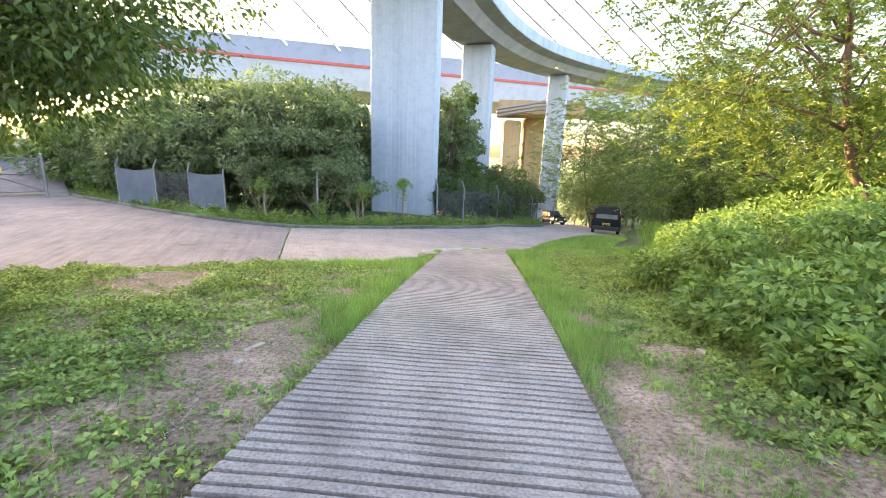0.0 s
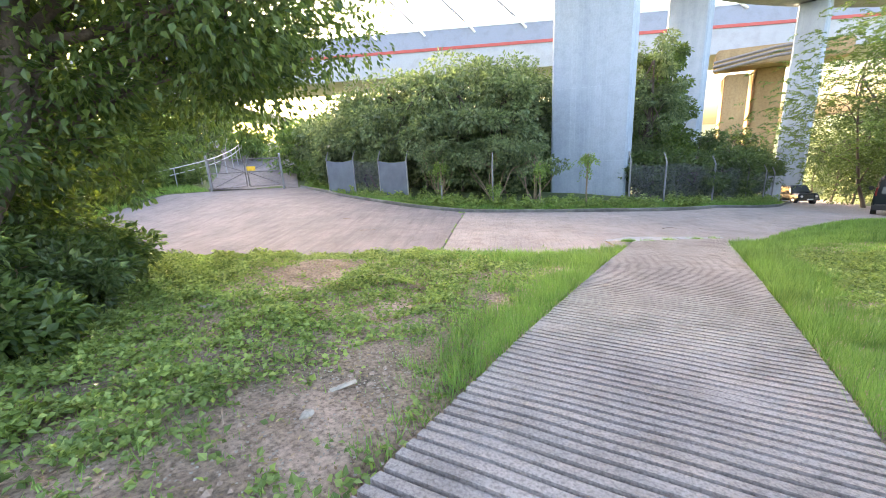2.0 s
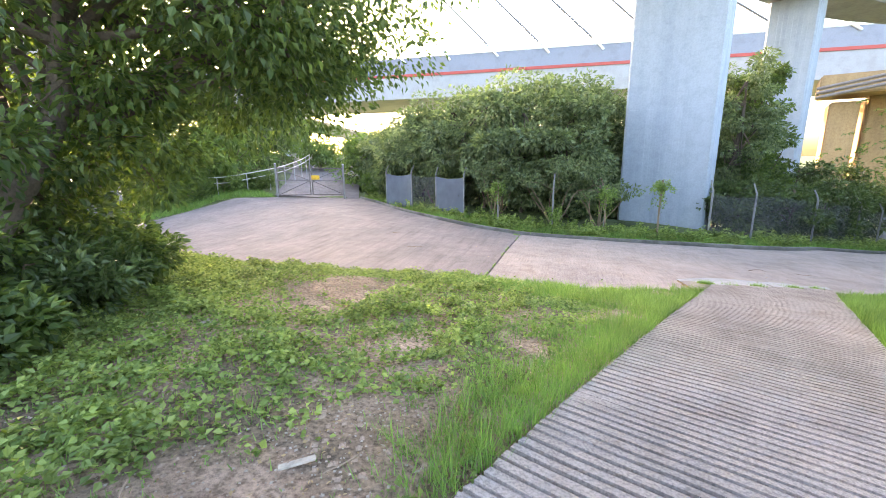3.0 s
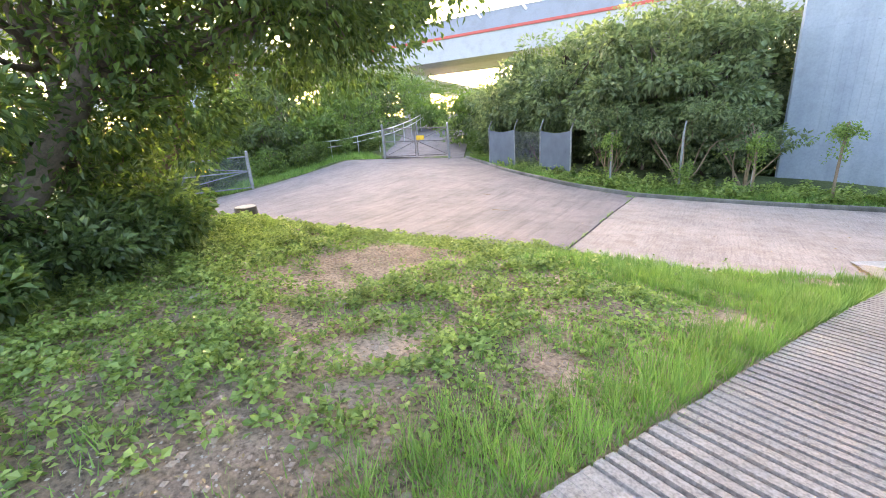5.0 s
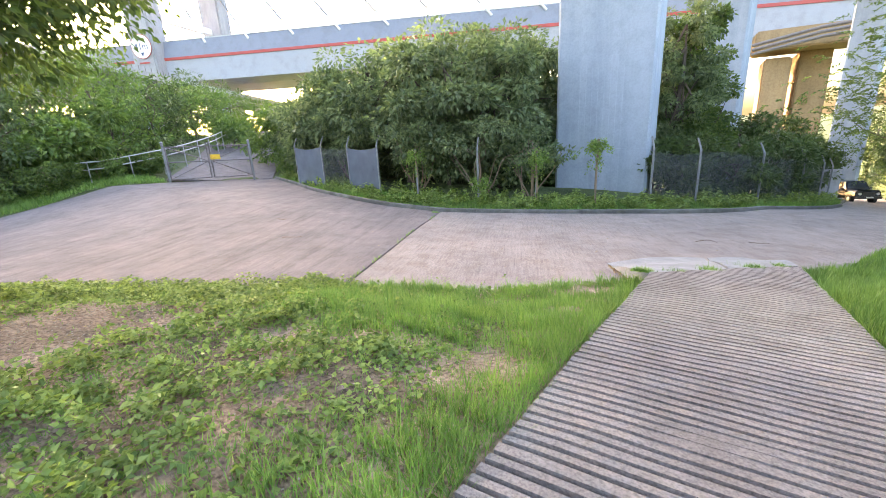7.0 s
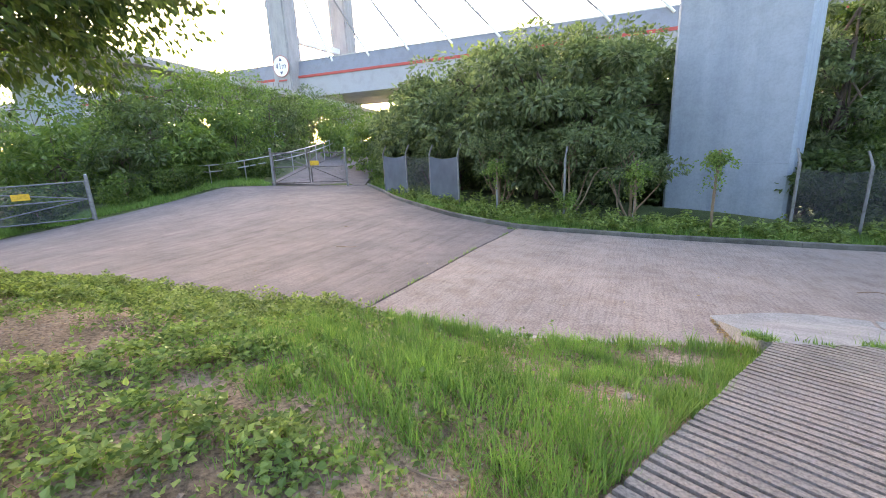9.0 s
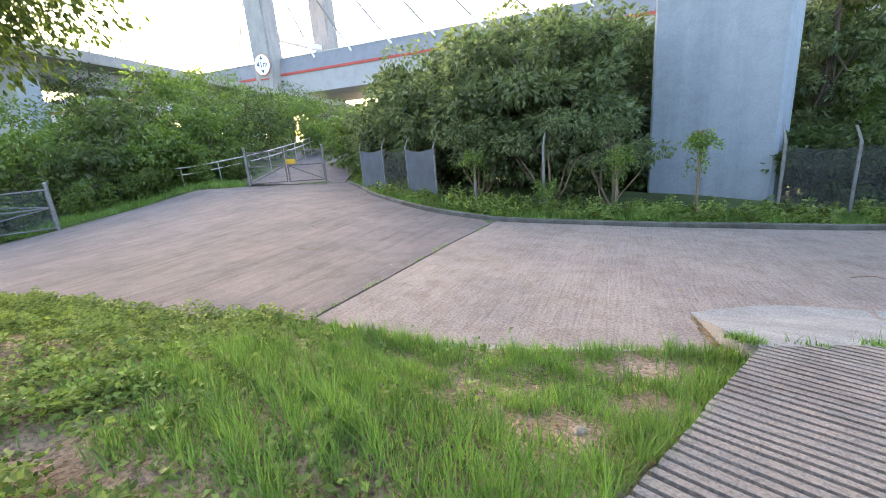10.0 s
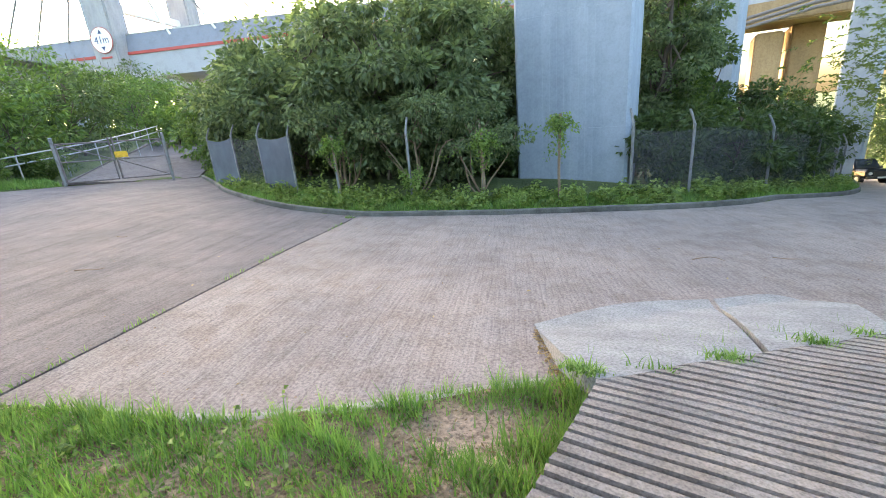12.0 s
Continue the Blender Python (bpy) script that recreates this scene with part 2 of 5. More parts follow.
def sweep(bm, path, profile, closed=True):
    """A profile (offset to the right, height) swept along a path in plan; the path gives x, y, z."""
    rows = []
    for i, p in enumerate(path):
        a, b = path[max(i - 1, 0)], path[min(i + 1, len(path) - 1)]
        dx, dy = b[0] - a[0], b[1] - a[1]
        n = math.hypot(dx, dy) or 1
        rows.append([bm.verts.new((p[0] + dy / n * u, p[1] - dx / n * u, p[2] + h)) for u, h in profile])
    k = len(profile)
    for a, b in zip(rows, rows[1:]):
        for j in range(k if closed else k - 1):
            bm.faces.new((a[j], a[(j + 1) % k], b[(j + 1) % k], b[j]))
    if closed:
        bm.faces.new(rows[0])
        bm.faces.new(rows[-1][::-1])
    return bm


def dense(path, step):
    """A polyline rounded and cut into short steps."""
    p = np.array(path, float)
    t = np.r_[0, np.cumsum(np.linalg.norm(np.diff(p, axis=0), axis=1))]
    m = np.gradient(p, t, axis=0)
    s = np.linspace(0, t[-1], max(2, int(t[-1] / step) + 1))
    i = np.clip(np.searchsorted(t, s, "right") - 1, 0, len(t) - 2)
    h = (t[i + 1] - t[i])[:, None]
    u = ((s - t[i]) / h[:, 0])[:, None]
    return ((2 * u**3 - 3 * u**2 + 1) * p[i] + (u**3 - 2 * u**2 + u) * h * m[i] + (3 * u**2 - 2 * u**3) * p[i + 1] + (u**3 - u**2) * h * m[i + 1])


def side_of(x, y, line):
    """Distance from a polyline, positive on its right-hand side."""
    x, y = np.asarray(x, float), np.asarray(y, float)
    best, sign = np.full(x.shape, 1e9), np.ones(x.shape)
    for (ax, ay), (bx, by) in zip(line[:-1], line[1:]):
        ux, uy = bx - ax, by - ay
        t = np.clip(((x - ax) * ux + (y - ay) * uy) / (ux * ux + uy * uy), 0, 1)
        ex, ey = x - ax - t * ux, y - ay - t * uy
        d = np.hypot(ex, ey)
        near = d < best
        best = np.where(near, d, best)
        sign = np.where(near, np.where(ux * ey - uy * ex < 0, 1, -1), sign)
    return best * sign


def smooth_step(x, a, b):
    t = np.clip((x - a) / (b - a), 0, 1)
    return t * t * (3 - 2 * t)


def wavy(x, y, seed, size):
    """Smooth random values from -1 to 1 over the plan."""
    r = np.random.RandomState(seed)
    out = 0 * np.asarray(x, float)
    for k in range(7):
        a, w = r.uniform(0, 6.283), r.uniform(0.6, 2.2) / size
        out = out + np.sin(w * (np.cos(a) * x + np.sin(a) * y) * 6.283 + r.uniform(0, 6.283))
    return out / 3.2


# ---- the plan ----
RAMP_L = [(-1.50, -5.0), (-1.46, 2.0), (-1.42, 6.0), (-1.30, 10.0), (-1.10, 14.1)]
RAMP_R = [(0.95, -5.0), (1.02, 2.0), (1.15, 6.0), (1.19, 10.0), (1.18, 16.4)]
NEAR_L = dense([(-36.0, -3.0), (-28.0, 1.0), (-22.0, 4.5), (-16.0, 7.4), (-12.5, 8.9), (-9.0, 10.1), (-5.95, 11.81)], 0.5)
NEAR_R = dense([(-5.95, 11.81), (-3.6, 12.85), (-2.4, 13.75), (-1.5, 14.45), (-0.1, 15.7), (1.2, 16.9), (2.2, 18.2), (3.1, 20.2), (4.3, 22.4), (6.6, 25.8), (9.6, 28.2), (11.6, 33.0), (12.8, 40.0), (15.5, 54.0), (19.0, 75.0), (26.0, 110.0)], 0.5)
NEAR = np.vstack([NEAR_L, NEAR_R[1:]])
FAR_R = dense([(-9.55, 20.7), (-7.5, 21.6), (-5.0, 22.5), (-2.7, 23.8), (-0.9, 25.0), (0.5, 26.3), (2.2, 28.8), (4.3, 32.5), (5.8, 37.0), (7.2, 43.6), (9.6, 54.0), (13.0, 75.0), (19.0, 110.0)], 0.5)
FAR_L = dense([(-27.0, 25.9), (-21.8, 23.6), (-18.6, 22.1), (-16.0, 21.2), (-12.3, 20.4), (-9.55, 20.7)], 0.5)
LEFT = dense([(-40.0, 1.0), (-32.0, 6.0), (-28.9, 10.2), (-29.0, 13.0), (-29.8, 17.0), (-29.7, 20.0)], 0.5)
NEAR_LOCAL = NEAR[(NEAR[:, 0] > -22) & (NEAR[:, 1] < 36)]
KERB = np.vstack([FAR_L, FAR_R[1:]])
ROUND = np.vstack([LEFT, KERB])


def road_z(x, y):
    x, y = np.asarray(x, float), np.asarray(y, float)
    z = -1.38 - 0.0292 * np.maximum(x, -45) - 0.0632 * np.clip(y, -10, 200) - 0.075 * np.maximum(0, np.minimum(y, 120) - 28)
    z = z + 0.16 * np.exp(-((x + 1.5) ** 2 + (y - 15.5) ** 2) / 9) - 0.15 * np.exp(-((x + 9) ** 2 + (y - 21) ** 2) / 16)
    return z - 0.009 * np.clip(17 - y, 0, 16) * np.clip(-x - 6, 0, 30)


def ramp_z(y):
    return -0.126 * np.asarray(y, float)


def ground_z(x, y):
    x, y = np.asarray(x, float), np.asarray(y, float)
    rd = road_z(x, y)
    local = bool(np.all((x > -13) & (x < 10) & (y > -2) & (y < 27)))
    near, far = side_of(x, y, NEAR_LOCAL if local else NEAR), np.full(x.shape, 9.0)
    if local and x.ndim:
        rim = near < 0.4
        far[rim] = side_of(x[rim], y[rim], ROUND)
    else:
        far = side_of(x, y, ROUND)
    xl, xr = np.interp(y, *zip(*[(b, a) for a, b in RAMP_L])), np.interp(y, *zip(*[(b, a) for a, b in RAMP_R]))
    out = np.maximum(np.maximum(xl - x, x - xr), 0)
    verge = -0.126 * np.clip(y, -30, 60) - 0.05 - 0.022 * np.minimum(out, 14) * (x < 0) + 0.05 * np.minimum(out, 8) * (x > 0)
    verge = verge + 0.05 * wavy(x, y, 3, 3.5) * smooth_step(out, 0.2, 2.0)
    verge = np.maximum(verge, rd - 0.5)
    z = rd - 0.10 + (verge - rd + 0.10) * smooth_step(near, 0.0, 2.6) + 0.115 * smooth_step(near, -0.12, 0.03) * (1 - smooth_step(near, 0.0, 2.6))
    z = z - 0.12 * smooth_step(np.minimum(-near, far), 0.3, 1.5)
    under = (x > xl - 0.04) & (x < xr + 0.04) & (y < 16.6)
    z = np.where(under, np.minimum(z, -0.126 * y - 0.14), z)
    back = rd + 0.04 + 0.06 * np.clip(-far, 0, 6) + 0.05 * wavy(x, y, 5, 5)
    hill = 2.5 * smooth_step(-x, 32, 60) * smooth_step(y, 0, 20) + 3.2 * smooth_step(-x, 46, 78) * smooth_step(y, -20, 5)
    z = np.where((far < 0) & (near < 0), np.where(far < -0.05, back, rd - 0.1) + hill * smooth_step(-far, 0, 12), z)
    return z


# ---- ground, road and ramp ----
def spread(a, b, step, reach):
    """Even steps from a to b, then ever longer ones out to the horizon."""
    mid = np.arange(a, b + step, step)
    grow = np.cumsum(step * 1.28 ** np.arange(1, 60))
    grow = grow[grow < reach]
    return np.r_[(a - grow)[::-1], mid, mid[-1] + grow]


def build_ground():
    xs, ys = spread(-38, 16, 0.3, 2500), spread(-4, 46, 0.3, 2500)
    X, Y = np.meshgrid(xs, ys)
    Z = ground_z(X, Y)
    n, k = len(ys), len(xs)
    i = (np.arange(n - 1)[:, None] * k + np.arange(k - 1)).ravel()
    ob = mesh_np("ground", np.c_[X.ravel(), Y.ravel(), Z.ravel()], np.c_[i, i + 1, i + k + 1, i + k], M_SOIL, smooth=True)
    ob.data.materials.append(M_MEADOW)
    cx, cy = (X[:-1, :-1] + X[1:, 1:]).ravel() / 2, (Y[:-1, :-1] + Y[1:, 1:]).ravel() / 2
    ob.data.polygons.foreach_set("material_index", ((cx < -15) | (cx > 4.5) | (cy > 17)).astype(np.int32))
    tagged(ob, "bare reddish soil with sparse grass and weeds", "ground", kind="structure")


def ruled(name, a, b, across, zf, mat, label, thick=0.12):
    """A slab between two lines in plan."""
    n = max(len(a), len(b))
    f = lambda p: np.c_[[np.interp(np.linspace(0, 1, n), np.linspace(0, 1, len(p)), np.asarray(p)[:, c]) for c in (0, 1)]].T
    a, b = f(a), f(b)
    u = np.linspace(0, 1, across + 1)
    P = a[:, None, :] * (1 - u)[None, :, None] + b[:, None, :] * u[None, :, None]
    Z = zf(P[..., 0], P[..., 1])
    top = np.c_[P.reshape(-1, 2), Z.ravel()]
    k = across + 1
    i = (np.arange(n - 1)[:, None] * k + np.arange(across)).ravel()
    quads = np.c_[i, i + 1, i + k + 1, i + k]
    rim = np.r_[np.arange(k), np.arange(1, n) * k + k - 1, (n - 1) * k + np.arange(k - 2, -1, -1), np.arange(n - 2, 0, -1) * k]
    low = top[rim] - (0, 0, thick)
    base = len(top)
    j = np.arange(len(rim))
    walls = np.c_[rim, np.roll(rim, -1), base + np.roll(j, -1), base + j]
    ob = mesh_np(name, np.vstack([top, low]), np.vstack([quads, walls]), mat)
    return tagged(ob, label, "road", kind="structure")


def road_surface(m):
    """Brushed concrete: fine ribs run along the slab joint."""
    b = m.node_tree.nodes["Principled BSDF"]
    tc, turn, stretch = node(m, "ShaderNodeTexCoord"), node(m, "ShaderNodeMapping"), node(m, "ShaderNodeMapping")
    turn.inputs["Rotation"].default_value = (0, 0, radians(-21.7))
    stretch.inputs["Scale"].default_value = (11.0, 0.55, 1)
    link(m, tc.outputs["Object"], turn.inputs["Vector"])
    link(m, turn.outputs["Vector"], stretch.inputs["Vector"])
    ribs = noise_ramp(m, stretch.outputs["Vector"], 2.2, 5, [(0.34, (0.78, 0.77, 0.76)), (0.5, (1.0, 1.0, 1.0)), (0.66, (1.08, 1.07, 1.06))])
    old = b.inputs["Base Color"].links[0].from_socket
    link(m, mixed(m, old, ribs, 0.8), b.inputs["Base Color"])
    n = node(m, "ShaderNodeTexNoise", Scale=2.2, Detail=5)
    link(m, stretch.outputs["Vector"], n.inputs["Vector"])
    bp = node(m, "ShaderNodeBump", Strength=0.8, Distance=0.02)
    link(m, n.outputs["Fac"], bp.inputs["Height"])
    link(m, b.inputs["Normal"].links[0].from_socket, bp.inputs["Normal"])
    link(m, bp.outputs["Normal"], b.inputs["Normal"])


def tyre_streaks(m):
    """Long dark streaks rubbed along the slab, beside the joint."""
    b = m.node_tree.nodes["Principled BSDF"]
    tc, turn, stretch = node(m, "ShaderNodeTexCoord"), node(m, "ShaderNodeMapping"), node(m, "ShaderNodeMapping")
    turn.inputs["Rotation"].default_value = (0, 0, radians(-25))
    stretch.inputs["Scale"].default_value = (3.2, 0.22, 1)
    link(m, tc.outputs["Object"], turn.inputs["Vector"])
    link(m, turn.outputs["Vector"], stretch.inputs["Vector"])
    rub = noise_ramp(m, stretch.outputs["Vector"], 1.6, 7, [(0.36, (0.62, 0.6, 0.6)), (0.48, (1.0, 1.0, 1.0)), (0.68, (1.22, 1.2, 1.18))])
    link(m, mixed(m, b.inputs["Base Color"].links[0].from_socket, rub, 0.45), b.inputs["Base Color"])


road_surface(M_ROAD)
road_surface(M_ROAD_OLD)
tyre_streaks(M_ROAD_OLD)
build_ground()
gap = np.array([0.025, 0.0])
ruled("road", [tuple(p) for p in NEAR_R + gap], [tuple(p) for p in FAR_R + gap], 24, road_z, M_ROAD, "brushed grey-brown concrete road slab with fine ribs")
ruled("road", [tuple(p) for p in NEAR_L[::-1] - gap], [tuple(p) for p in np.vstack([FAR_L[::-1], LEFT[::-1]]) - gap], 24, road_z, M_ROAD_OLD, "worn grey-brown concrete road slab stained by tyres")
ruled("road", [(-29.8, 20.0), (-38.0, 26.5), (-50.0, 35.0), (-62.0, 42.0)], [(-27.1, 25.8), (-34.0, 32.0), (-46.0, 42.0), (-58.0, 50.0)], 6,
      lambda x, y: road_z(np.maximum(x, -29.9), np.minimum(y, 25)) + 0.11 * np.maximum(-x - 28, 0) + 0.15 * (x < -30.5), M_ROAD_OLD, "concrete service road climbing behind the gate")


def build_ramp():
    """The ribbed ramp: a groove about every 11 cm, worn shallow in places."""
    rng = np.random.RandomState(4)
    ys, depth = [], []
    y = -5.0
    while y < 16.3:
        w = 0.033 + rng.uniform(-0.006, 0.006)
        ys += [y, y + 0.003, y + 0.003 + w, y + 0.006 + w]
        depth += [0, 1, 1, 0]
        y += 0.108 + rng.uniform(-0.012, 0.012)
    ys, depth = np.array(ys), np.array(depth, float)
    n, k = len(ys), 33
    U = np.linspace(0, 1, k)[None, :]
    wob = 0.008 * np.sin(U * 5 + np.repeat(np.cumsum(rng.normal(0, 0.25, n // 4)), 4)[:, None])
    Y0 = ys[:, None] + wob * (ys[:, None] < 14.0)
    xl, xr = np.interp(Y0, *zip(*[(b, a) for a, b in RAMP_L])), np.interp(Y0, *zip(*[(b, a) for a, b in RAMP_R]))
    edge = rng.normal(0, 0.004, (n // 4, 2)).repeat(4, 0)
    X = xl + edge[:, :1] + (xr - xl + edge[:, 1:] - edge[:, :1]) * U
    lim = 14.1 + (X + 1.10) * 1.01 + 0.02 * np.sin(X * 9)
    Y = np.minimum(Y0, lim)
    worn = np.clip(0.85 + 0.5 * wavy(X, Y * 2.2, 11, 2.2), 0.10, 1.1)
    D = depth[:, None] * 0.042 * worn * (Y0 < lim)
    Z = ramp_z(Y) - D + 0.004 * wavy(X, Y, 8, 1.2)
    top = np.c_[X.ravel(), Y.ravel(), Z.ravel()]
    i = (np.arange(n - 1)[:, None] * k + np.arange(k - 1)).ravel()
    quads = np.c_[i, i + 1, i + k + 1, i + k]
    rim = np.r_[np.arange(k), np.arange(1, n) * k + k - 1, (n - 1) * k + np.arange(k - 2, -1, -1), np.arange(n - 2, 0, -1) * k]
    low = top[rim] - (0, 0, 0.3)
    j = np.arange(len(rim))
    walls = np.c_[rim, np.roll(rim, -1), len(top) + np.roll(j, -1), len(top) + j]
    ob = mesh_np("ramp", np.vstack([top, low]), np.vstack([quads, walls]), M_RAMP)
    tagged(ob, "grey concrete ramp with grooves cut across it", "ramp", kind="structure")


build_ramp()


def patch_z(x, y):
    """From the ramp's lip down to the road."""
    lip = y - (14.1 + (x + 1.10) * 1.01)
    t = np.clip(lip / 1.9, 0, 1)
    return (ramp_z(np.minimum(14.1 + (x + 1.1) * 1.01, 16.5)) - 0.012) * (1 - t) + (road_z(x, y) + 0.02) * t


patch = thing("concrete_patch", "pale fresh concrete wedge at the foot of the ramp", "concrete patch")
for a, b, lab in (([(-1.50, 14.55), (-1.10, 14.13), (0.02, 15.24)], [(-2.02, 15.35), (-1.2, 16.5), (-0.33, 17.2)], ""),
                  ([(0.07, 15.30), (0.6, 15.83), (1.16, 16.39)], [(-0.27, 17.26), (0.5, 17.9), (1.15, 17.55)], "")):
    q = ruled("slab", dense(a, 0.1), dense(b, 0.1), 12, patch_z, M_PATCH, "pale concrete slab", 0.2)
    for key in ("category", "kind"):
        del q[key]
    q.parent = patch

M_EDGE = concrete("edging_concrete", (0.45, 0.41, 0.37), (0.34, 0.31, 0.28), (0.75, 0.72, 0.68), 40)
# low concrete edging between the verge and the road
edging = thing("road_edging", "narrow concrete edging strip along the verge", "edging", kind="structure")
line = dense([(-5.2, 12.15), (-3.6, 12.86), (-2.4, 13.74), (-1.62, 14.38)], 0.25)
for i in range(0, len(line) - 1, 4):
    seg = line[i:i + 5]
    if len(seg) > 1:
        part("edging_stone", sweep(bmesh.new(), [(x, y, float(road_z(x, y))) for x, y in seg], [(-0.01, -0.1), (-0.01, 0.008), (0.0, 0.014), (0.075, 0.014), (0.085, 0.006), (0.085, -0.1)]), M_EDGE, edging)

# the far kerb, stone by stone
kerb = thing("kerb", "dark stained low concrete kerb edged with grass", "kerb", kind="structure")
kl = dense(KERB, 0.25)
for i in range(0, min(len(kl) - 1, 300), 4):
    seg = kl[i:i + 5]
    d = (seg[-1] - seg[0]) / np.linalg.norm(seg[-1] - seg[0]) * 0.006
    seg = seg.copy()
    seg[0] += d
    seg[-1] -= d
    lift = 0.012 * math.sin(i * 1.7)
    part("kerb_stone", sweep(bmesh.new(), [(x, y, float(road_z(x, y)) + lift) for x, y in seg], [(0.0, -0.1), (0.0, 0.12), (-0.02, 0.145), (-0.14, 0.145), (-0.15, 0.1), (-0.15, -0.1)]), M_KERB, kerb)


# ---- bridges ----
def pier(name, label, cx, cy, w, d, z0, z1, turn, flutes=(), cap=None, mat=None):
    """A concrete pier: chamfered shaft, shallow vertical flutes on its face."""
    ob = thing(name, label, "bridge pier", (cx, cy, z0), turn)
    c, h = 0.12, z1 - z0
    ring = [(-w / 2 + c, -d / 2)]
    for f in flutes:
        ring += [(f - 0.07, -d / 2), (f - 0.05, -d / 2 + 0.007), (f + 0.05, -d / 2 + 0.007), (f + 0.07, -d / 2)]
    ring += [(w / 2 - c, -d / 2), (w / 2, -d / 2 + c), (w / 2, d / 2 - c), (w / 2 - c, d / 2), (-w / 2 + c, d / 2), (-w / 2, d / 2 - c), (-w / 2, -d / 2 + c)]
    cuts = [0.0] + [h - 4.2 * k for k in (3, 2, 1) if h - 4.2 * k > 1.5] + [h]
    for a, b in zip(cuts, cuts[1:]):
        bm = bmesh.new()
        lo, hi = [bm.verts.new((x, y, a + 0.006)) for x, y in ring], [bm.verts.new((x, y, b)) for x, y in ring]
        for i in range(len(ring)):
            j = (i + 1) % len(ring)
            bm.faces.new((lo[i], lo[j], hi[j], hi[i]))
        bm.faces.new(lo[::-1])
        bm.faces.new(hi)
        part("shaft_lift", bm, mat or M_PIER, ob)
    if cap:
        part("pier_cap", box(bmesh.new(), (-cap / 2, -d / 2 - 0.2, h), (cap / 2, d / 2 + 0.2, h + 0.9), 0.08), M_DECK, ob)
    return ob


FL = [-1.0 + 0.28 * i for i in range(8)]
pier("bridge_pier", "tall blue-grey concrete bridge pier with shallow flutes", -5.13, 29.8, 4.42, 2.4, -3.4, 11.9, 0, FL)
pier("bridge_pier", "slender grey concrete pier behind the fence", -0.5, 45.5, 3.0, 2.0, -5.0, 11.9, -12, [-0.9 + 0.3 * i for i in range(7)])
pier("bridge_pier", "grey concrete pier carrying the curved flyover", 10.2, 60.8, 2.4, 2.0, -9.5, 11.9, -20, [-0.6, 0, 0.6])
pier("bridge_pier", "grey concrete pier carrying the curved flyover", 31.0, 75.5, 3.2, 2.0, -9.0, 11.9, -58, [-0.6, 0, 0.6])

CURVE = dense([(-24, -30), (-15.5, -4), (-9.5, 15), (-5.1, 30), (-0.4, 45), (3.4, 52.5), (9.4, 60), (18.5, 68), (31, 75.5), (52, 84), (90, 92), (150, 97)], 2.0)
fly = thing("curved_flyover", "curved grey concrete flyover with plain parapets on piers", "flyover", kind="structure")
cp = [(x, y, 12.0) for x, y in CURVE]
part("box_girder", sweep(bmesh.new(), cp, [(-1.9, 0), (1.9, 0), (2.6, 0.75), (3.7, 1.05), (3.7, 1.25), (-3.7, 1.25), (-3.7, 1.05), (-2.6, 0.75)]), M_DECK, fly)
for s in (-1, 1):
    part("parapet", sweep(bmesh.new(), cp, [(s * 3.45, 1.254), (s * 3.74, 1.12), (s * 3.74, 2.15), (s * 3.55, 2.2), (s * 3.45, 2.1)]), M_PIER, fly)
    bm = bmesh.new()
    rail = []
    for i in range(len(CURVE)):
        a, b = CURVE[max(i - 1, 0)], CURVE[min(i + 1, len(CURVE) - 1)]
        d = (b - a) / np.linalg.norm(b - a)
        rail.append((CURVE[i][0] + d[1] * s * 3.6, CURVE[i][1] - d[0] * s * 3.6, 14.55))
    tube(bm, rail, 0.04, 6)
    for r in rail[::1]:
        tube(bm, [(r[0], r[1], 14.15), (r[0], r[1], 14.55)], 0.03, 5)
    part("parapet_rail", bm, M_GALV, fly)
for i in (36, 44, 52):
    if i < len(CURVE):
        x, y = CURVE[i]
        part("lamp_bracket", tube(bmesh.new(), [(x + 3.6, y, 13.4), (x + 3.75, y, 14.2), (x + 3.7, y, 15.4)], 0.05, 6), M_GALV, fly)

# the long cable-stayed bridge
DIR, NRM, DD = np.array([0.9205, 0.3907]), np.array([-0.3907, 0.9205]), 120.0
RED_Z = 22.6
bridge = thing("cable_stayed_bridge", "long grey cable-stayed bridge deck with a red stripe", "bridge", kind="structure")
ends = [(*(NRM * DD + DIR * s), RED_Z) for s in np.arange(-420, 421, 30.0)]
part("girder", sweep(bmesh.new(), ends, [(0, -6.1), (0, -0.35), (-33, -0.35), (-33, -6.1), (-27, -7.0), (-6, -7.0)]), M_GIRDER, bridge, "pale grey lower deck wall")
part("red_stripe", sweep(bmesh.new(), ends, [(0.25, -0.34), (0.25, 0.36), (-33.2, 0.36), (-33.2, -0.34)]), M_RED, bridge, "red painted stripe along the deck")
part("upper_deck", sweep(bmesh.new(), ends, [(0.05, 0.364), (-0.7, 4.6), (-1.1, 4.6), (-1.1, 1.2), (-32, 1.2), (-32, 4.6), (-32.4, 4.6), (-33, 0.364)]), M_PANEL, bridge, "blue-grey barrier of the upper deck")
part("deck_rail", sweep(bmesh.new(), ends, [(-0.6, 4.604), (-0.6, 4.9), (-0.9, 4.9), (-0.9, 4.604)]), M_GALV, bridge)
T1, T2 = np.array([-136.0, 72.0]), np.array([-147.0, 100.0])
TS = float(T1 @ DIR)
tower = thing("bridge_tower", "pale concrete bridge tower with two tall legs", "bridge tower", kind="structure")
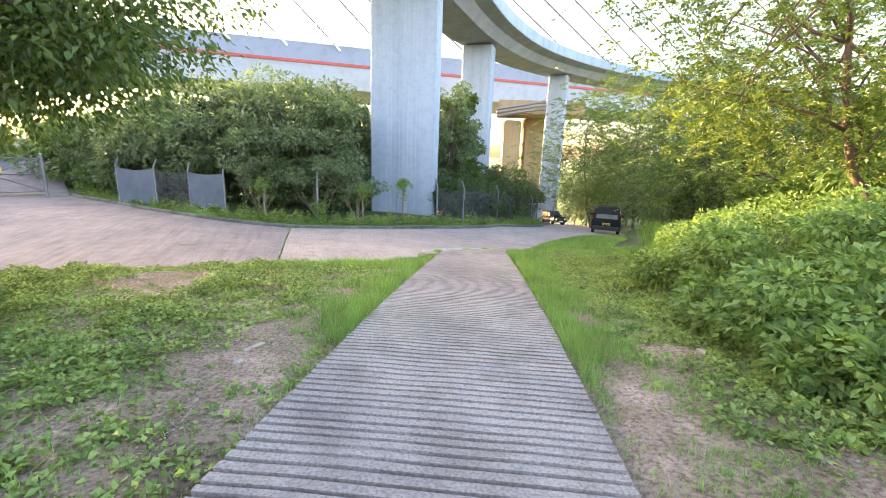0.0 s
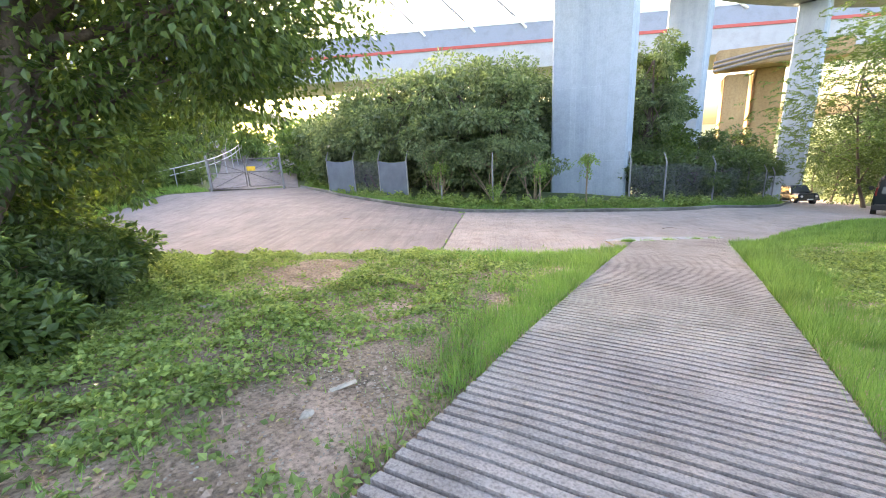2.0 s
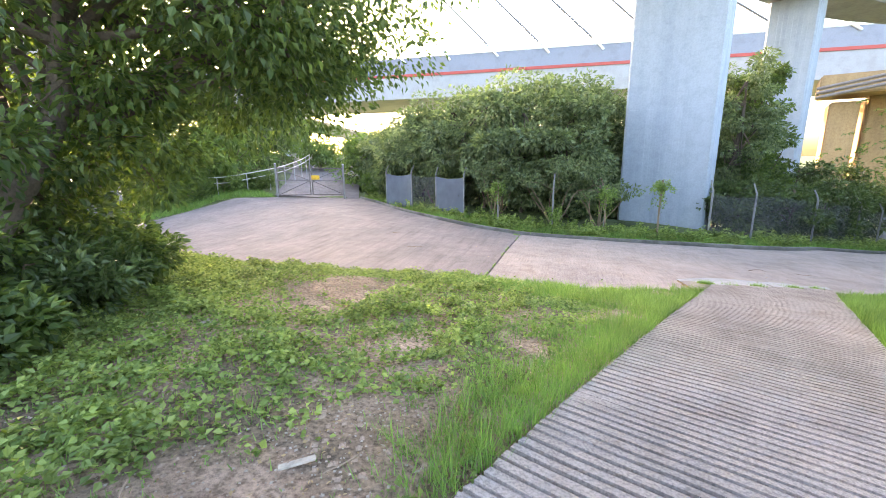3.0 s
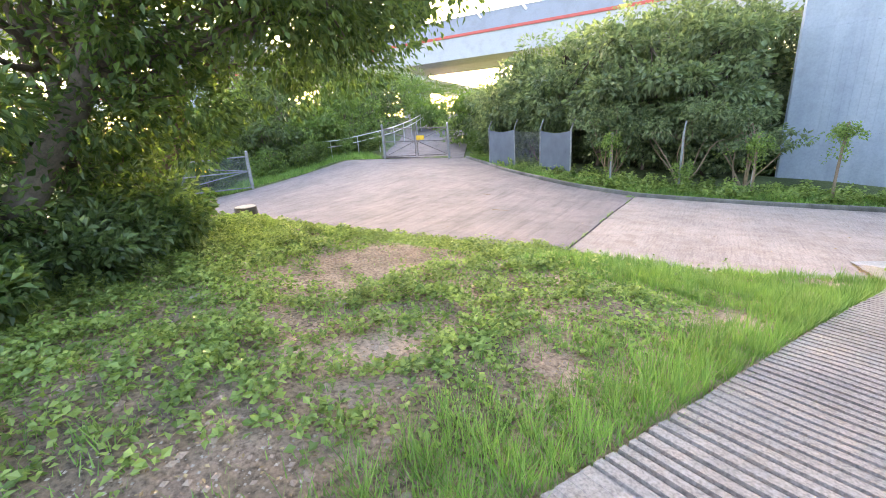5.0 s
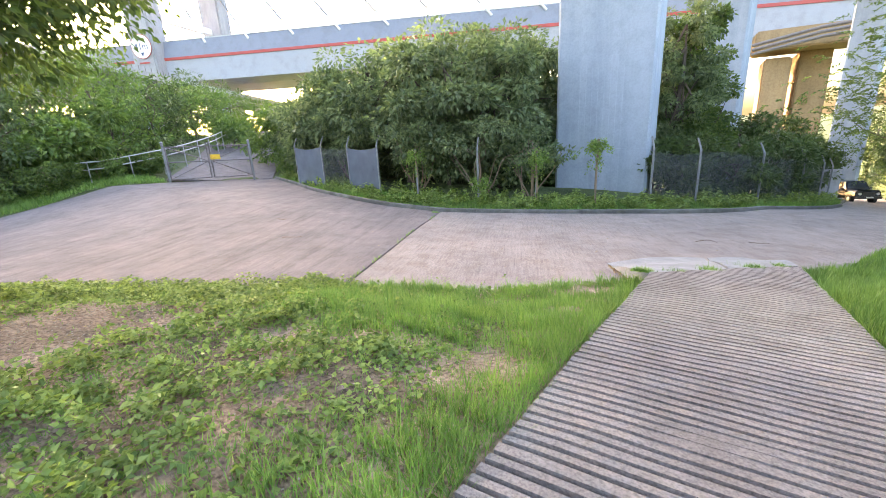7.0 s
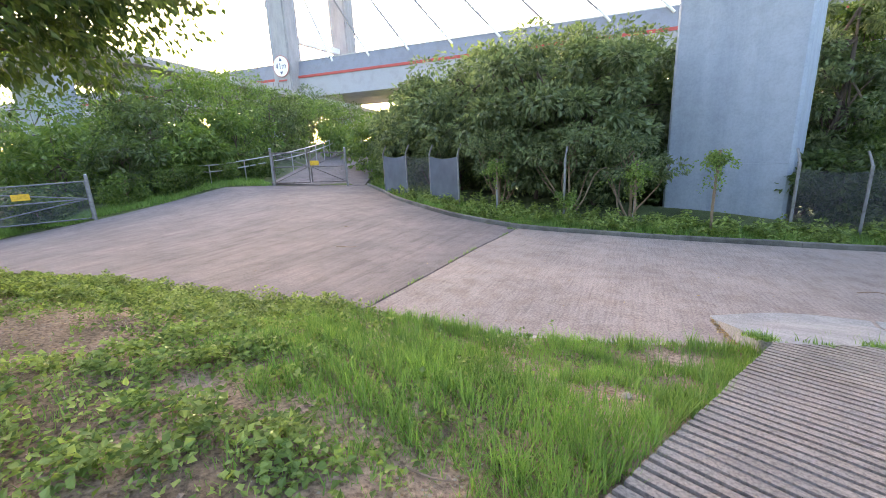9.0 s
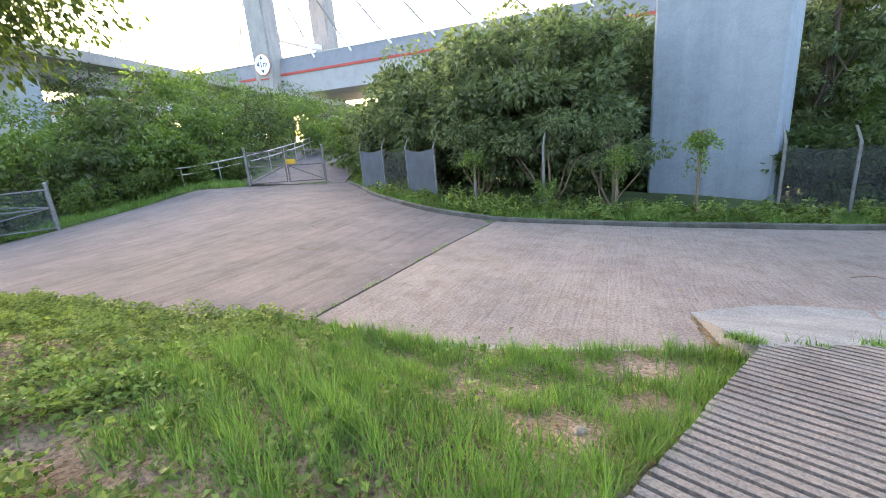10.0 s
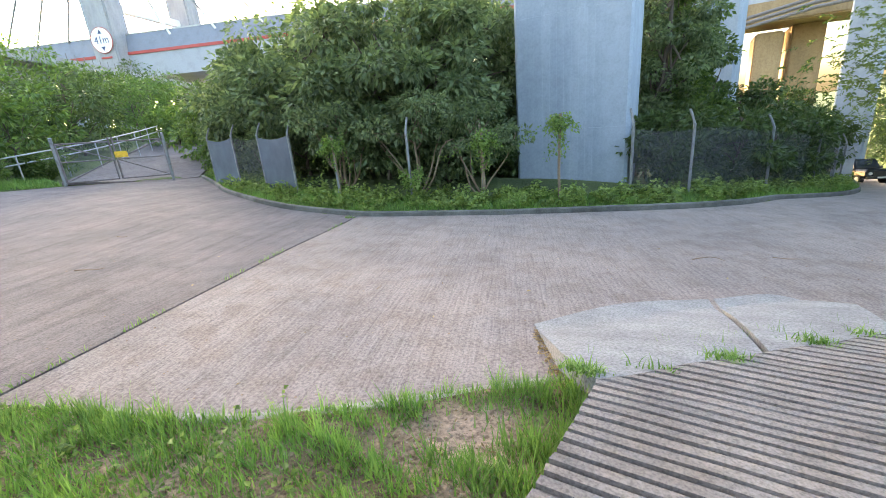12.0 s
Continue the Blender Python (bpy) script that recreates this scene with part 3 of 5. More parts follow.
for (tx, ty), w in ((T1, 7.0), (T2, 7.0)):
    bm = box(bmesh.new(), (-w / 2, -3, -30), (w / 2, 3, 130), 0.4)
    q = part("tower_leg", bm, M_DECK, tower)
    q.matrix_world = pose(tx, ty, 0, 0, 0, 23)
q = part("cross_beam", box(bmesh.new(), (-2.5, 0, 11.5), (2.5, 30, 15.5), 0.3), M_DECK, tower)
q.matrix_world = pose(T1[0], T1[1], 0, 0, 0, 23)
q = part("gantry_beam", box(bmesh.new(), (-1, 2, 33.6), (1, 28, 35.6), 0.2), M_WHITE, tower, "white painted gantry with dark slots")
q.matrix_world = pose(T1[0], T1[1], 0, 0, 0, 23)
for i in range(9):
    s = TS + 16 + i * 13.0
    for side, top in ((0.0, T1),):
        foot = NRM * (DD + 0.45 + side) + DIR * s
        tip = NRM * (DD + 0.45) + DIR * TS
        part("stay_cable", tube(bmesh.new(), [(*foot, RED_Z + 4.2), (*tip, RED_Z + 40 + i * 9.0)], 0.24, 6), M_CABLE, bridge)
        e = (tip - foot) / np.linalg.norm(tip - foot)
        part("cable_anchor", tube(bmesh.new(), [(*(foot - e * 0.6), RED_Z + 3.4), (*(foot + e * 2.2), RED_Z + 4.4 + 2.2 * (36 + i * 9.0) / (16 + i * 13.0))], 0.32, 8), M_WHITE, bridge)
for i in range(9, 20):
    s = TS + 16 + i * 13.0
    foot, tip = NRM * (DD + 0.45) + DIR * s, NRM * (DD + 0.45) + DIR * TS
    part("stay_cable", tube(bmesh.new(), [(*foot, RED_Z + 4.2), (*tip, RED_Z + 40 + i * 6.0)], 0.24, 6), M_CABLE, bridge)
    e = (tip - foot) / np.linalg.norm(tip - foot)
    part("cable_anchor", tube(bmesh.new(), [(*(foot - e * 0.6), RED_Z + 3.7), (*(foot + e * 3.0), RED_Z + 4.3 + 3.0 * (36 + i * 6.0) / (16 + i * 13.0))], 0.34, 8), M_WHITE, bridge)
for i in range(14):
    s = TS - 14 - i * 10.0
    foot, tip = NRM * (DD + 0.45) + DIR * s, NRM * (DD + 0.45) + DIR * TS
    part("stay_cable", tube(bmesh.new(), [(*foot, RED_Z + 4.2), (*tip, RED_Z + 40 + i * 6.0)], 0.24, 6), M_CABLE, bridge)

# round clearance sign on the tower
sign = thing("clearance_sign", "round white clearance sign with a red border", "sign")
face = T1 - NRM * 3.06
sign.matrix_world = Matrix.Translation((face[0] + 0.4, face[1], 25.6)) @ pose(0, 0, 0, 90, 0, 23)
for nm, r, z, mat in (("sign_border", 3.1, 0.0, M_RED), ("sign_face", 2.95, 0.03, M_WHITE)):
    bm = bmesh.new()
    bmesh.ops.create_circle(bm, cap_ends=True, segments=40, radius=r)
    ext = bmesh.ops.extrude_face_region(bm, geom=bm.faces[:])
    bmesh.ops.translate(bm, vec=(0, 0, 0.1), verts=[v for v in ext["geom"] if isinstance(v, bmesh.types.BMVert)])
    bmesh.ops.translate(bm, vec=(0, 0, z), verts=bm.verts)
    part(nm, bm, mat, sign)


def lettering(text, size, mat, parent, at, name="lettering", turn=None):
    cu = bpy.data.curves.new(name, "FONT")
    cu.body, cu.size, cu.align_x, cu.align_y, cu.extrude = text, size, "CENTER", "CENTER", 0.01
    tmp = new("tmp_text", cu)
    me = bpy.data.meshes.new_from_object(tmp.evaluated_get(bpy.context.evaluated_depsgraph_get()))
    bpy.data.objects.remove(tmp)
    me.materials.append(mat)
    ob = new(name, me)
    ob.parent = parent
    ob.matrix_local = Matrix.Translation(at) @ (turn or Matrix())
    return ob


M_INK = material("sign_ink", (0.05, 0.07, 0.16), 0.6)
lettering("41m", 2.4, M_INK, sign, (0, 0, 0.15), "clearance_figures")
for s in (-1, 1):
    bm = bmesh.new()
    a = [bm.verts.new(v) for v in ((-0.6, s * 1.5, 0.15), (0.6, s * 1.5, 0.15), (0, s * 2.5, 0.15))]
    bm.faces.new(a)
    part("arrow", bm, M_INK, sign)
part("red_band", box(bmesh.new(), (-1.6, -4.3, 0), (1.6, -3.9, 0.06)), M_RED, sign)

# straight viaduct that passes under the long bridge
via = thing("viaduct", "grey concrete viaduct behind the trees with a railing", "viaduct", kind="structure")
vp = [(-45 - 77 * t, -8 + 98 * t, 8.6 - 0.0 * t) for t in np.linspace(-0.4, 1.6, 21)]
part("box_girder", sweep(bmesh.new(), vp, [(-2.6, 0), (2.6, 0), (3.2, 1.5), (4.6, 2.0), (4.6, 2.25), (-4.6, 2.25), (-4.6, 2.0), (-3.2, 1.5)]), M_DECK, via)
for s in (-1, 1):
    part("parapet", sweep(bmesh.new(), vp, [(s * 4.4, 2.254), (s * 4.64, 2.1), (s * 4.64, 3.15), (s * 4.4, 3.15)]), M_DECK, via)
bm = bmesh.new()
for t in np.linspace(0, 1.3, 90):
    x, y = -45 - 77 * t + 4.5 * 0.786, -8 + 98 * t + 4.5 * 0.618
    tube(bm, [(x, y, 11.75), (x, y, 12.5)], 0.05, 5)
part("railing", bm, M_RUST, via)
pier("viaduct_pier", "grey concrete viaduct pier among the trees", -58.2, 10.5, 5.0, 2.2, -4, 8.6, 38, ())
pier("viaduct_pier", "grey concrete viaduct pier among the trees", -84, 42, 5.0, 2.2, -4, 8.6, 38, ())
pier("viaduct_pier", "grey concrete viaduct pier among the trees", -108, 72, 5.0, 2.2, -4, 8.6, 38, ())

# the pair of shafts under the long bridge, the low sun's warmth also in their colour
base = thing("bridge_support", "pale concrete support of two shafts under the bridge", "bridge pier", kind="structure")
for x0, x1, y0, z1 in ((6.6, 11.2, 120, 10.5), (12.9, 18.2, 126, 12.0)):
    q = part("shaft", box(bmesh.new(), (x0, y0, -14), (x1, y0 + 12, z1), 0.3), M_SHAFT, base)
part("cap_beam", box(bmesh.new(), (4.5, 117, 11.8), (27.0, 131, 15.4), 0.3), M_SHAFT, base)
for k in range(3):
    part("service_pipe", tube(bmesh.new(), [(4.0, 114.0 - k, 12.6 - 0.9 * k), (14.0, 114.0 - k, 14.4 - 0.9 * k), (22.0, 114.0 - k, 15.0 - 0.9 * k)], 0.28, 8), M_RUST, base)


# ---- fences and gates ----
M_WEATHER = painted("weathered_board", (0.42, 0.43, 0.46), 0.8, 0, (0.7, 0.68, 0.65), 3)
fence = thing("boundary_fence", "chain-link boundary fence with cranked steel posts, partly missing", "fence")


def fence_post(x, y, z0, z1, name, label, arm=None, r=0.045, mat=None, group="posts of the boundary fence"):
    ob = new(name)
    ob.parent = fence
    ob.location = (x, y, z0 - 0.15)
    ob["label"] = label
    h = z1 - z0 + 0.15
    part("upright", tube(bmesh.new(), [(0, 0, 0), (0, 0, h)], r, 10), mat or M_POST, ob)
    if arm:
        part("cranked_arm", tube(bmesh.new(), [(0, 0, h - 0.03), (arm[0] * 0.5, arm[1] * 0.5, h + 0.22), (arm[0], arm[1], h + 0.42)], r * 0.8, 8), mat or M_POST, ob)
    return ob


FENCE = [(-21.5, 23.6), (-18.6, 23.0), (-16.3, 22.65), (-14.0, 22.3), (-11.75, 22.3), (-8.85, 22.75), (-6.5, 23.5), (-4.27, 24.33), (-2.4, 25.65), (-0.8, 26.8), (1.55, 30.1), (3.6, 34.3), (5.1, 38.6), (6.1, 42.0)]
for i, (x, y) in enumerate(FENCE):
    z = float(ground_z(x, y))
    a, b = FENCE[max(i - 1, 0)], FENCE[min(i + 1, len(FENCE) - 1)]
    n = math.hypot(b[0] - a[0], b[1] - a[1])
    out = (-(b[1] - a[1]) / n * 0.22, (b[0] - a[0]) / n * 0.22)
    if i == 7:
        continue
    if i in (4, 6):
        fence_post(x, y, z, z + 2.2, "fence_post", "grey fence post overgrown with climbing vine")
    else:
        fence_post(x, y, z, z + 2.35, "fence_post", "galvanised steel fence post with a cranked top", out)
for k, (i, j, h) in enumerate(((0, 1, 2.2), (1, 2, 2.15), (2, 3, 2.2), (8, 9, 2.15), (9, 10, 2.2), (10, 11, 2.2), (11, 12, 2.2), (12, 13, 2.2))):
    (x0, y0), (x1, y1) = FENCE[i], FENCE[j]
    rng = np.random.RandomState(k)
    n, m = 14, 6
    U, V = np.meshgrid(np.linspace(0.015, 0.985, n), np.linspace(0, 1, m))
    X, Y = x0 + (x1 - x0) * U, y0 + (y1 - y0) * U
    sag = 0.05 * np.sin(U * 6.28 + k) * V
    Z = ground_z(X, Y) + 0.03 + (h - 0.10 * np.sin(U * 3.1416)) * V
    i0 = (np.arange(m - 1)[:, None] * n + np.arange(n - 1)).ravel()
    f = mesh_np("fence_panel", np.c_[(X + sag).ravel(), (Y - sag).ravel(), Z.ravel()], np.c_[i0, i0 + 1, i0 + n + 1, i0 + n], M_LINK if i in (0, 2) else M_LINK_DARK, fence, "dusty blue-grey closely woven panel" if i in (0, 2) else "dark chain-link panel", True)


# pale board that closes the fence's end
end = part("end_board", box(bmesh.new(), (-0.55, -0.03, -0.2), (0.55, 0.03, 2.1), 0.02), M_WEATHER, fence, "pale weathered board")
end.matrix_world = pose(6.25, 42.6, float(ground_z(6.2, 42.4)), 0, 0, 25)


def gate(name, label, left, right, zl, zr, h, mat, sign_at=None, leaves=2):
    """A gate of tubular leaves with diagonal braces."""
    ob = thing(name, label, "gate", (left[0], left[1], zl))
    dx, dy, dz = right[0] - left[0], right[1] - left[1], zr - zl
    P = lambda u, v: (dx * u, dy * u, dz * u + v)
    for u in (0.0, 1.0):
        part("gate_post", tube(bmesh.new(), [P(u, -0.3), P(u, h + 0.25)], 0.08, 10), M_POST, ob)
        part("post_cap", tube(bmesh.new(), [P(u, h + 0.25), P(u, h + 0.3)], [0.09, 0.05], 10), M_GALV, ob)
    for k in range(leaves):
        a, b = k / leaves + 0.02, (k + 1) / leaves - 0.012
        for u in (a, b):
            part("stile", tube(bmesh.new(), [P(u, 0.12), P(u, h + (0.2 if leaves == 2 and abs(u - 0.5) < 0.05 else 0))], 0.05, 8), mat, ob)
        for v in (0.14, h * 0.55, h - 0.05):
            part("rail", tube(bmesh.new(), [P(a, v), P(b, v)], 0.038, 8), mat, ob)
        for v0, v1 in ((0.14, h * 0.55), (h - 0.05, h * 0.55)):
            o, i = (a, b) if k == 0 else (b, a)
            part("brace", tube(bmesh.new(), [P(o, v0), P(i, v1)], 0.032, 8), mat, ob)
        bm = bmesh.new()
        c = [bm.verts.new(P(u, v)) for u, v in ((a, 0.16), (b, 0.16), (b, h - 0.08), (a, h - 0.08))]
        bm.faces.new(c)
        part("mesh_infill", bm, M_WEAVE, ob, "thin wire mesh")
    if sign_at:
        u, v = sign_at
        n = Vector((dy, -dx, 0)).normalized() * 0.06
        bm = bmesh.new()
        q = [bm.verts.new(Vector(P(uu, vv)) + n) for uu, vv in ((u - 0.06, v - 0.16), (u + 0.06, v - 0.16), (u + 0.06, v + 0.16), (u - 0.06, v + 0.16))]
        f = bm.faces.new(q)
        r = bmesh.ops.extrude_face_region(bm, geom=[f])
        bmesh.ops.translate(bm, vec=n * 0.3, verts=[v for v in r["geom"] if isinstance(v, bmesh.types.BMVert)])
        part("warning_plate", bm, M_YELLOW, ob, "yellow warning plate")
    return ob


def thin_weave():
    m = mesh_fabric()
    m.name = "thin_wire_mesh"
    r = [n for n in m.node_tree.nodes if n.type == "VALTORGB"][0]
    r.color_ramp.elements[0].color, r.color_ramp.elements[1].color = (0.12, 0.12, 0.12, 1), (0.2, 0.2, 0.2, 1)
    return m


M_WEAVE = thin_weave()
gate("double_gate", "closed rusty steel double gate with cross braces", (-29.6, 20.1), (-27.0, 24.3), -1.75, -1.9, 2.2, M_RUST, (0.57, 1.45))
gate("side_gate", "grey steel gate with diagonal braces, darkened for shade", (-31.5, 4.5), (-28.9, 10.2), -2.75, -2.6, 2.1, M_SHADE_STEEL, (0.55, 1.5), 1)

# pipe handrail that climbs beside the road
rail = thing("handrail", "galvanised two-bar pipe handrail curving uphill", "handrail")
hp = dense([(-31.8, 16.2), (-32.2, 19.0), (-33.5, 22.5), (-36.5, 26.5), (-41.0, 31.0), (-47.0, 36.0)], 0.6)
for v in (1.05, 0.62):
    part("rail_bar", tube(bmesh.new(), [(x, y, -1.25 + 0.095 * max(0, i - 2) * 0.6 + v) for i, (x, y) in enumerate(hp)], 0.04, 8), M_GALV, rail)
for i in range(1, len(hp), 4):
    x, y = hp[i]
    part("rail_post", tube(bmesh.new(), [(x, y, -1.9 + 0.095 * max(0, i - 2) * 0.6), (x, y, -0.2 + 0.095 * max(0, i - 2) * 0.6)], 0.04, 8), M_GALV, rail)


# ---- vehicles ----
def wheel(parent, x, y, r, w):
    t = part("wheel", tube(bmesh.new(), [(x - w / 2, y, r), (x + w / 2, y, r)], r, 24), M_TYRE, parent, smooth=False)
    s = 1 if x > 0 else -1
    part("rim", tube(bmesh.new(), [(x + s * (w / 2 - 0.02), y, r), (x + s * (w / 2 + 0.012), y, r)], [r * 0.62, r * 0.55], 20), M_GALV, t)
    return t


def shell(bm, sections):
    """A body lofted through cross-sections (y, half width low, half width high, z low, z waist, z high)."""
    rows = []
    for y, wl, wh, z0, zw, z1 in sections:
        r = 0.12
        ring = [(-wl, z0), (-wl - 0.03, (z0 + zw) / 2), (-wl, zw), (-wh, z1 - r), (-wh + r, z1), (wh - r, z1), (wh, z1 - r), (wl, zw), (wl + 0.03, (z0 + zw) / 2), (wl, z0)]
        rows.append([bm.verts.new((x, y, z)) for x, z in ring])
    for a, b in zip(rows, rows[1:]):
        for k in range(len(a)):
            bm.faces.new((a[k], a[(k + 1) % len(a)], b[(k + 1) % len(a)], b[k]))
    bm.faces.new(rows[0][::-1])
    bm.faces.new(rows[-1])
    return bm


def slab(bm, corners, n):
    """A thin plate with the given corners, thick along n."""
    q = [bm.verts.new(c) for c in corners]
    f = bm.faces.new(q)
    r = bmesh.ops.extrude_face_region(bm, geom=[f])
    bmesh.ops.translate(bm, vec=n, verts=[v for v in r["geom"] if isinstance(v, bmesh.types.BMVert)])
    return bm


def van(at, pitch, turn):
    ob = thing("van", "black people-carrier van parked at the roadside", "van")
    ob.matrix_world = Matrix.Translation(at) @ pose(0, 0, 0, pitch, 0, turn)
    part("body", shell(bmesh.new(), [(-0.02, 0.88, 0.76, 0.34, 1.02, 1.86), (0.10, 0.94, 0.82, 0.28, 1.05, 1.95), (2.9, 0.95, 0.82, 0.28, 1.05, 1.95), (3.7, 0.95, 0.72, 0.28, 1.05, 1.62), (4.2, 0.93, 0.80, 0.28, 0.95, 1.16), (4.85, 0.84, 0.70, 0.32, 0.70, 0.92)]), M_BLUE, ob, smooth=False)
    part("rear_window", slab(bmesh.new(), [(-0.70, -0.035, 1.10), (0.70, -0.035, 1.10), (0.64, 0.02, 1.72), (-0.64, 0.02, 1.72)], (0, -0.012, 0)), M_GLASS, ob)
    part("roof_spoiler", box(bmesh.new(), (-0.72, -0.18, 1.86), (0.72, 0.2, 1.93), 0.03), M_BLUE, ob)
    for s in (-1, 1):
        part("side_window", slab(bmesh.new(), [(s * 0.955, 0.35, 1.10), (s * 0.955, 2.9, 1.10), (s * 0.855, 2.7, 1.78), (s * 0.855, 0.4, 1.78)], (s * 0.012, 0, 0)), M_GLASS, ob)
        part("tail_lamp", box(bmesh.new(), (s * 0.86 - 0.05, -0.04, 0.95), (s * 0.86 + 0.05, 0.12, 1.38), 0.03), M_LAMP, ob)
        part("wing_mirror", box(bmesh.new(), (s * 1.10 - 0.12, 3.25, 1.08), (s * 1.10 + 0.10, 3.40, 1.30), 0.04), M_DARK, ob)
        for y in (0.85, 3.85):
            wheel(ob, s * 0.84, y, 0.33, 0.22)
    part("bumper", box(bmesh.new(), (-0.90, -0.14, 0.30), (0.90, 0.12, 0.58), 0.05), M_DARK, ob)
    plate = part("number_plate", box(bmesh.new(), (-0.27, -0.17, 0.66), (0.27, -0.03, 0.80), 0.01), M_YELLOW, ob, "yellow number plate with unreadable marks")
    for k in range(5):
        part("plate_mark", box(bmesh.new(), (-0.22 + 0.095 * k, -0.176, 0.69), (-0.16 + 0.095 * k, -0.171, 0.77)), M_DARK, plate)
    return ob


def offroader(at, pitch, turn):
    ob = thing("off_road_car", "dark off-road car parked farther down the road", "car")
    ob.matrix_world = Matrix.Translation(at) @ pose(0, 0, 0, pitch, 0, turn)
    part("body", shell(bmesh.new(), [(0, 0.84, 0.80, 0.45, 0.80, 1.02), (0.12, 0.88, 0.84, 0.40, 0.85, 1.10), (1.2, 0.90, 0.86, 0.40, 0.95, 1.14), (1.35, 0.90, 0.86, 0.40, 1.0, 1.18), (4.2, 0.90, 0.86, 0.42, 1.0, 1.18)]), M_BLUE, ob)
    part("cabin", shell(bmesh.new(), [(1.25, 0.84, 0.80, 1.10, 1.15, 1.24), (1.6, 0.84, 0.74, 1.10, 1.20, 1.84), (4.1, 0.84, 0.74, 1.10, 1.20, 1.84), (4.2, 0.84, 0.76, 1.10, 1.20, 1.70)]), M_BLUE, ob)
    part("windscreen", slab(bmesh.new(), [(-0.70, 1.24, 1.24), (0.70, 1.24, 1.24), (0.64, 1.50, 1.74), (-0.64, 1.50, 1.74)], (0, -0.02, 0)), M_GLASS, ob)
    part("grille", box(bmesh.new(), (-0.42, -0.04, 0.62), (0.42, 0.05, 0.95), 0.03), M_DARK, ob)
    part("bumper", box(bmesh.new(), (-0.88, -0.16, 0.40), (0.88, 0.1, 0.60), 0.04), M_DARK, ob)
    part("number_plate", box(bmesh.new(), (-0.26, -0.18, 0.46), (0.26, -0.15, 0.57)), M_WHITE, ob, "white number plate")
    for s in (-1, 1):
        part("headlight", tube(bmesh.new(), [(s * 0.62, 0.04, 0.80), (s * 0.62, -0.05, 0.80)], 0.11, 16), M_CLEAR, ob)
        part("side_window", slab(bmesh.new(), [(s * 0.85, 1.75, 1.22), (s * 0.85, 4.0, 1.22), (s * 0.77, 3.95, 1.70), (s * 0.77, 1.9, 1.70)], (s * 0.015, 0, 0)), M_GLASS, ob)
        part("wing_mirror", box(bmesh.new(), (s * 1.0 - 0.1, 1.35, 1.12), (s * 1.0 + 0.08, 1.5, 1.30), 0.04), M_DARK, ob)
        for y in (0.8, 3.4):
            wheel(ob, s * 0.80, y, 0.37, 0.24)
    return ob


van((9.1, 29.6, float(road_z(9.0, 31.5)) + 0.22), -4.5, -17)
offroader((10.75, 53.2, float(road_z(10.4, 55.2)) + 0.16), -7, 20)


# ---- plants ----
def leaves(points, along, size, width, rng, fold=0.18, flat=0.0, rounded=False):
    """Small four-cornered folded leaves at points; along: the way each one points."""
    n = len(points)
    a = along + rng.normal(0, 0.35, (n, 3))
    a[:, 2] *= 1 - flat
    a /= np.linalg.norm(a, axis=1, keepdims=True) + 1e-9
    up = rng.normal(0, 0.55, (n, 3)) + (0, 0, 1)
    s = np.cross(a, up)
    s /= np.linalg.norm(s, axis=1, keepdims=True) + 1e-9
    u = np.cross(s, a)
    L = (size * rng.uniform(0.6, 1.3, n))[:, None]
    W = L * width * rng.uniform(0.8, 1.2, n)[:, None]
    p = points
    tip = p + a * L - u * L * fold * rng.uniform(0, 1.6, n)[:, None]
    if rounded:
        e = u * L * fold * 0.4
        v = np.stack([p, p + a * L * 0.25 + s * W * 0.46 + e, p + a * L * 0.62 + s * W * 0.40 + e * 0.6, tip, p + a * L * 0.62 - s * W * 0.40 + e * 0.6, p + a * L * 0.25 - s * W * 0.46 + e], 1).reshape(-1, 3)
        return v, np.arange(6 * n).reshape(n, 6)
    v = np.stack([p, p + a * L * 0.45 + s * W * 0.5 + u * L * fold * 0.5, tip, p + a * L * 0.45 - s * W * 0.5 + u * L * fold * 0.5], 1).reshape(-1, 3)
    return v, np.arange(4 * n).reshape(n, 4)


def limb(rng, start, end, bend, n=7):
    """A bent line from start to end."""
    start, end = np.array(start, float), np.array(end, float)
    off = rng.normal(0, bend, 3)
    off2 = rng.normal(0, bend * 0.5, 3)
    return [start + (end - start) * t + off * math.sin(math.pi * t) + off2 * math.sin(2 * math.pi * t) for t in np.linspace(0, 1, n)]


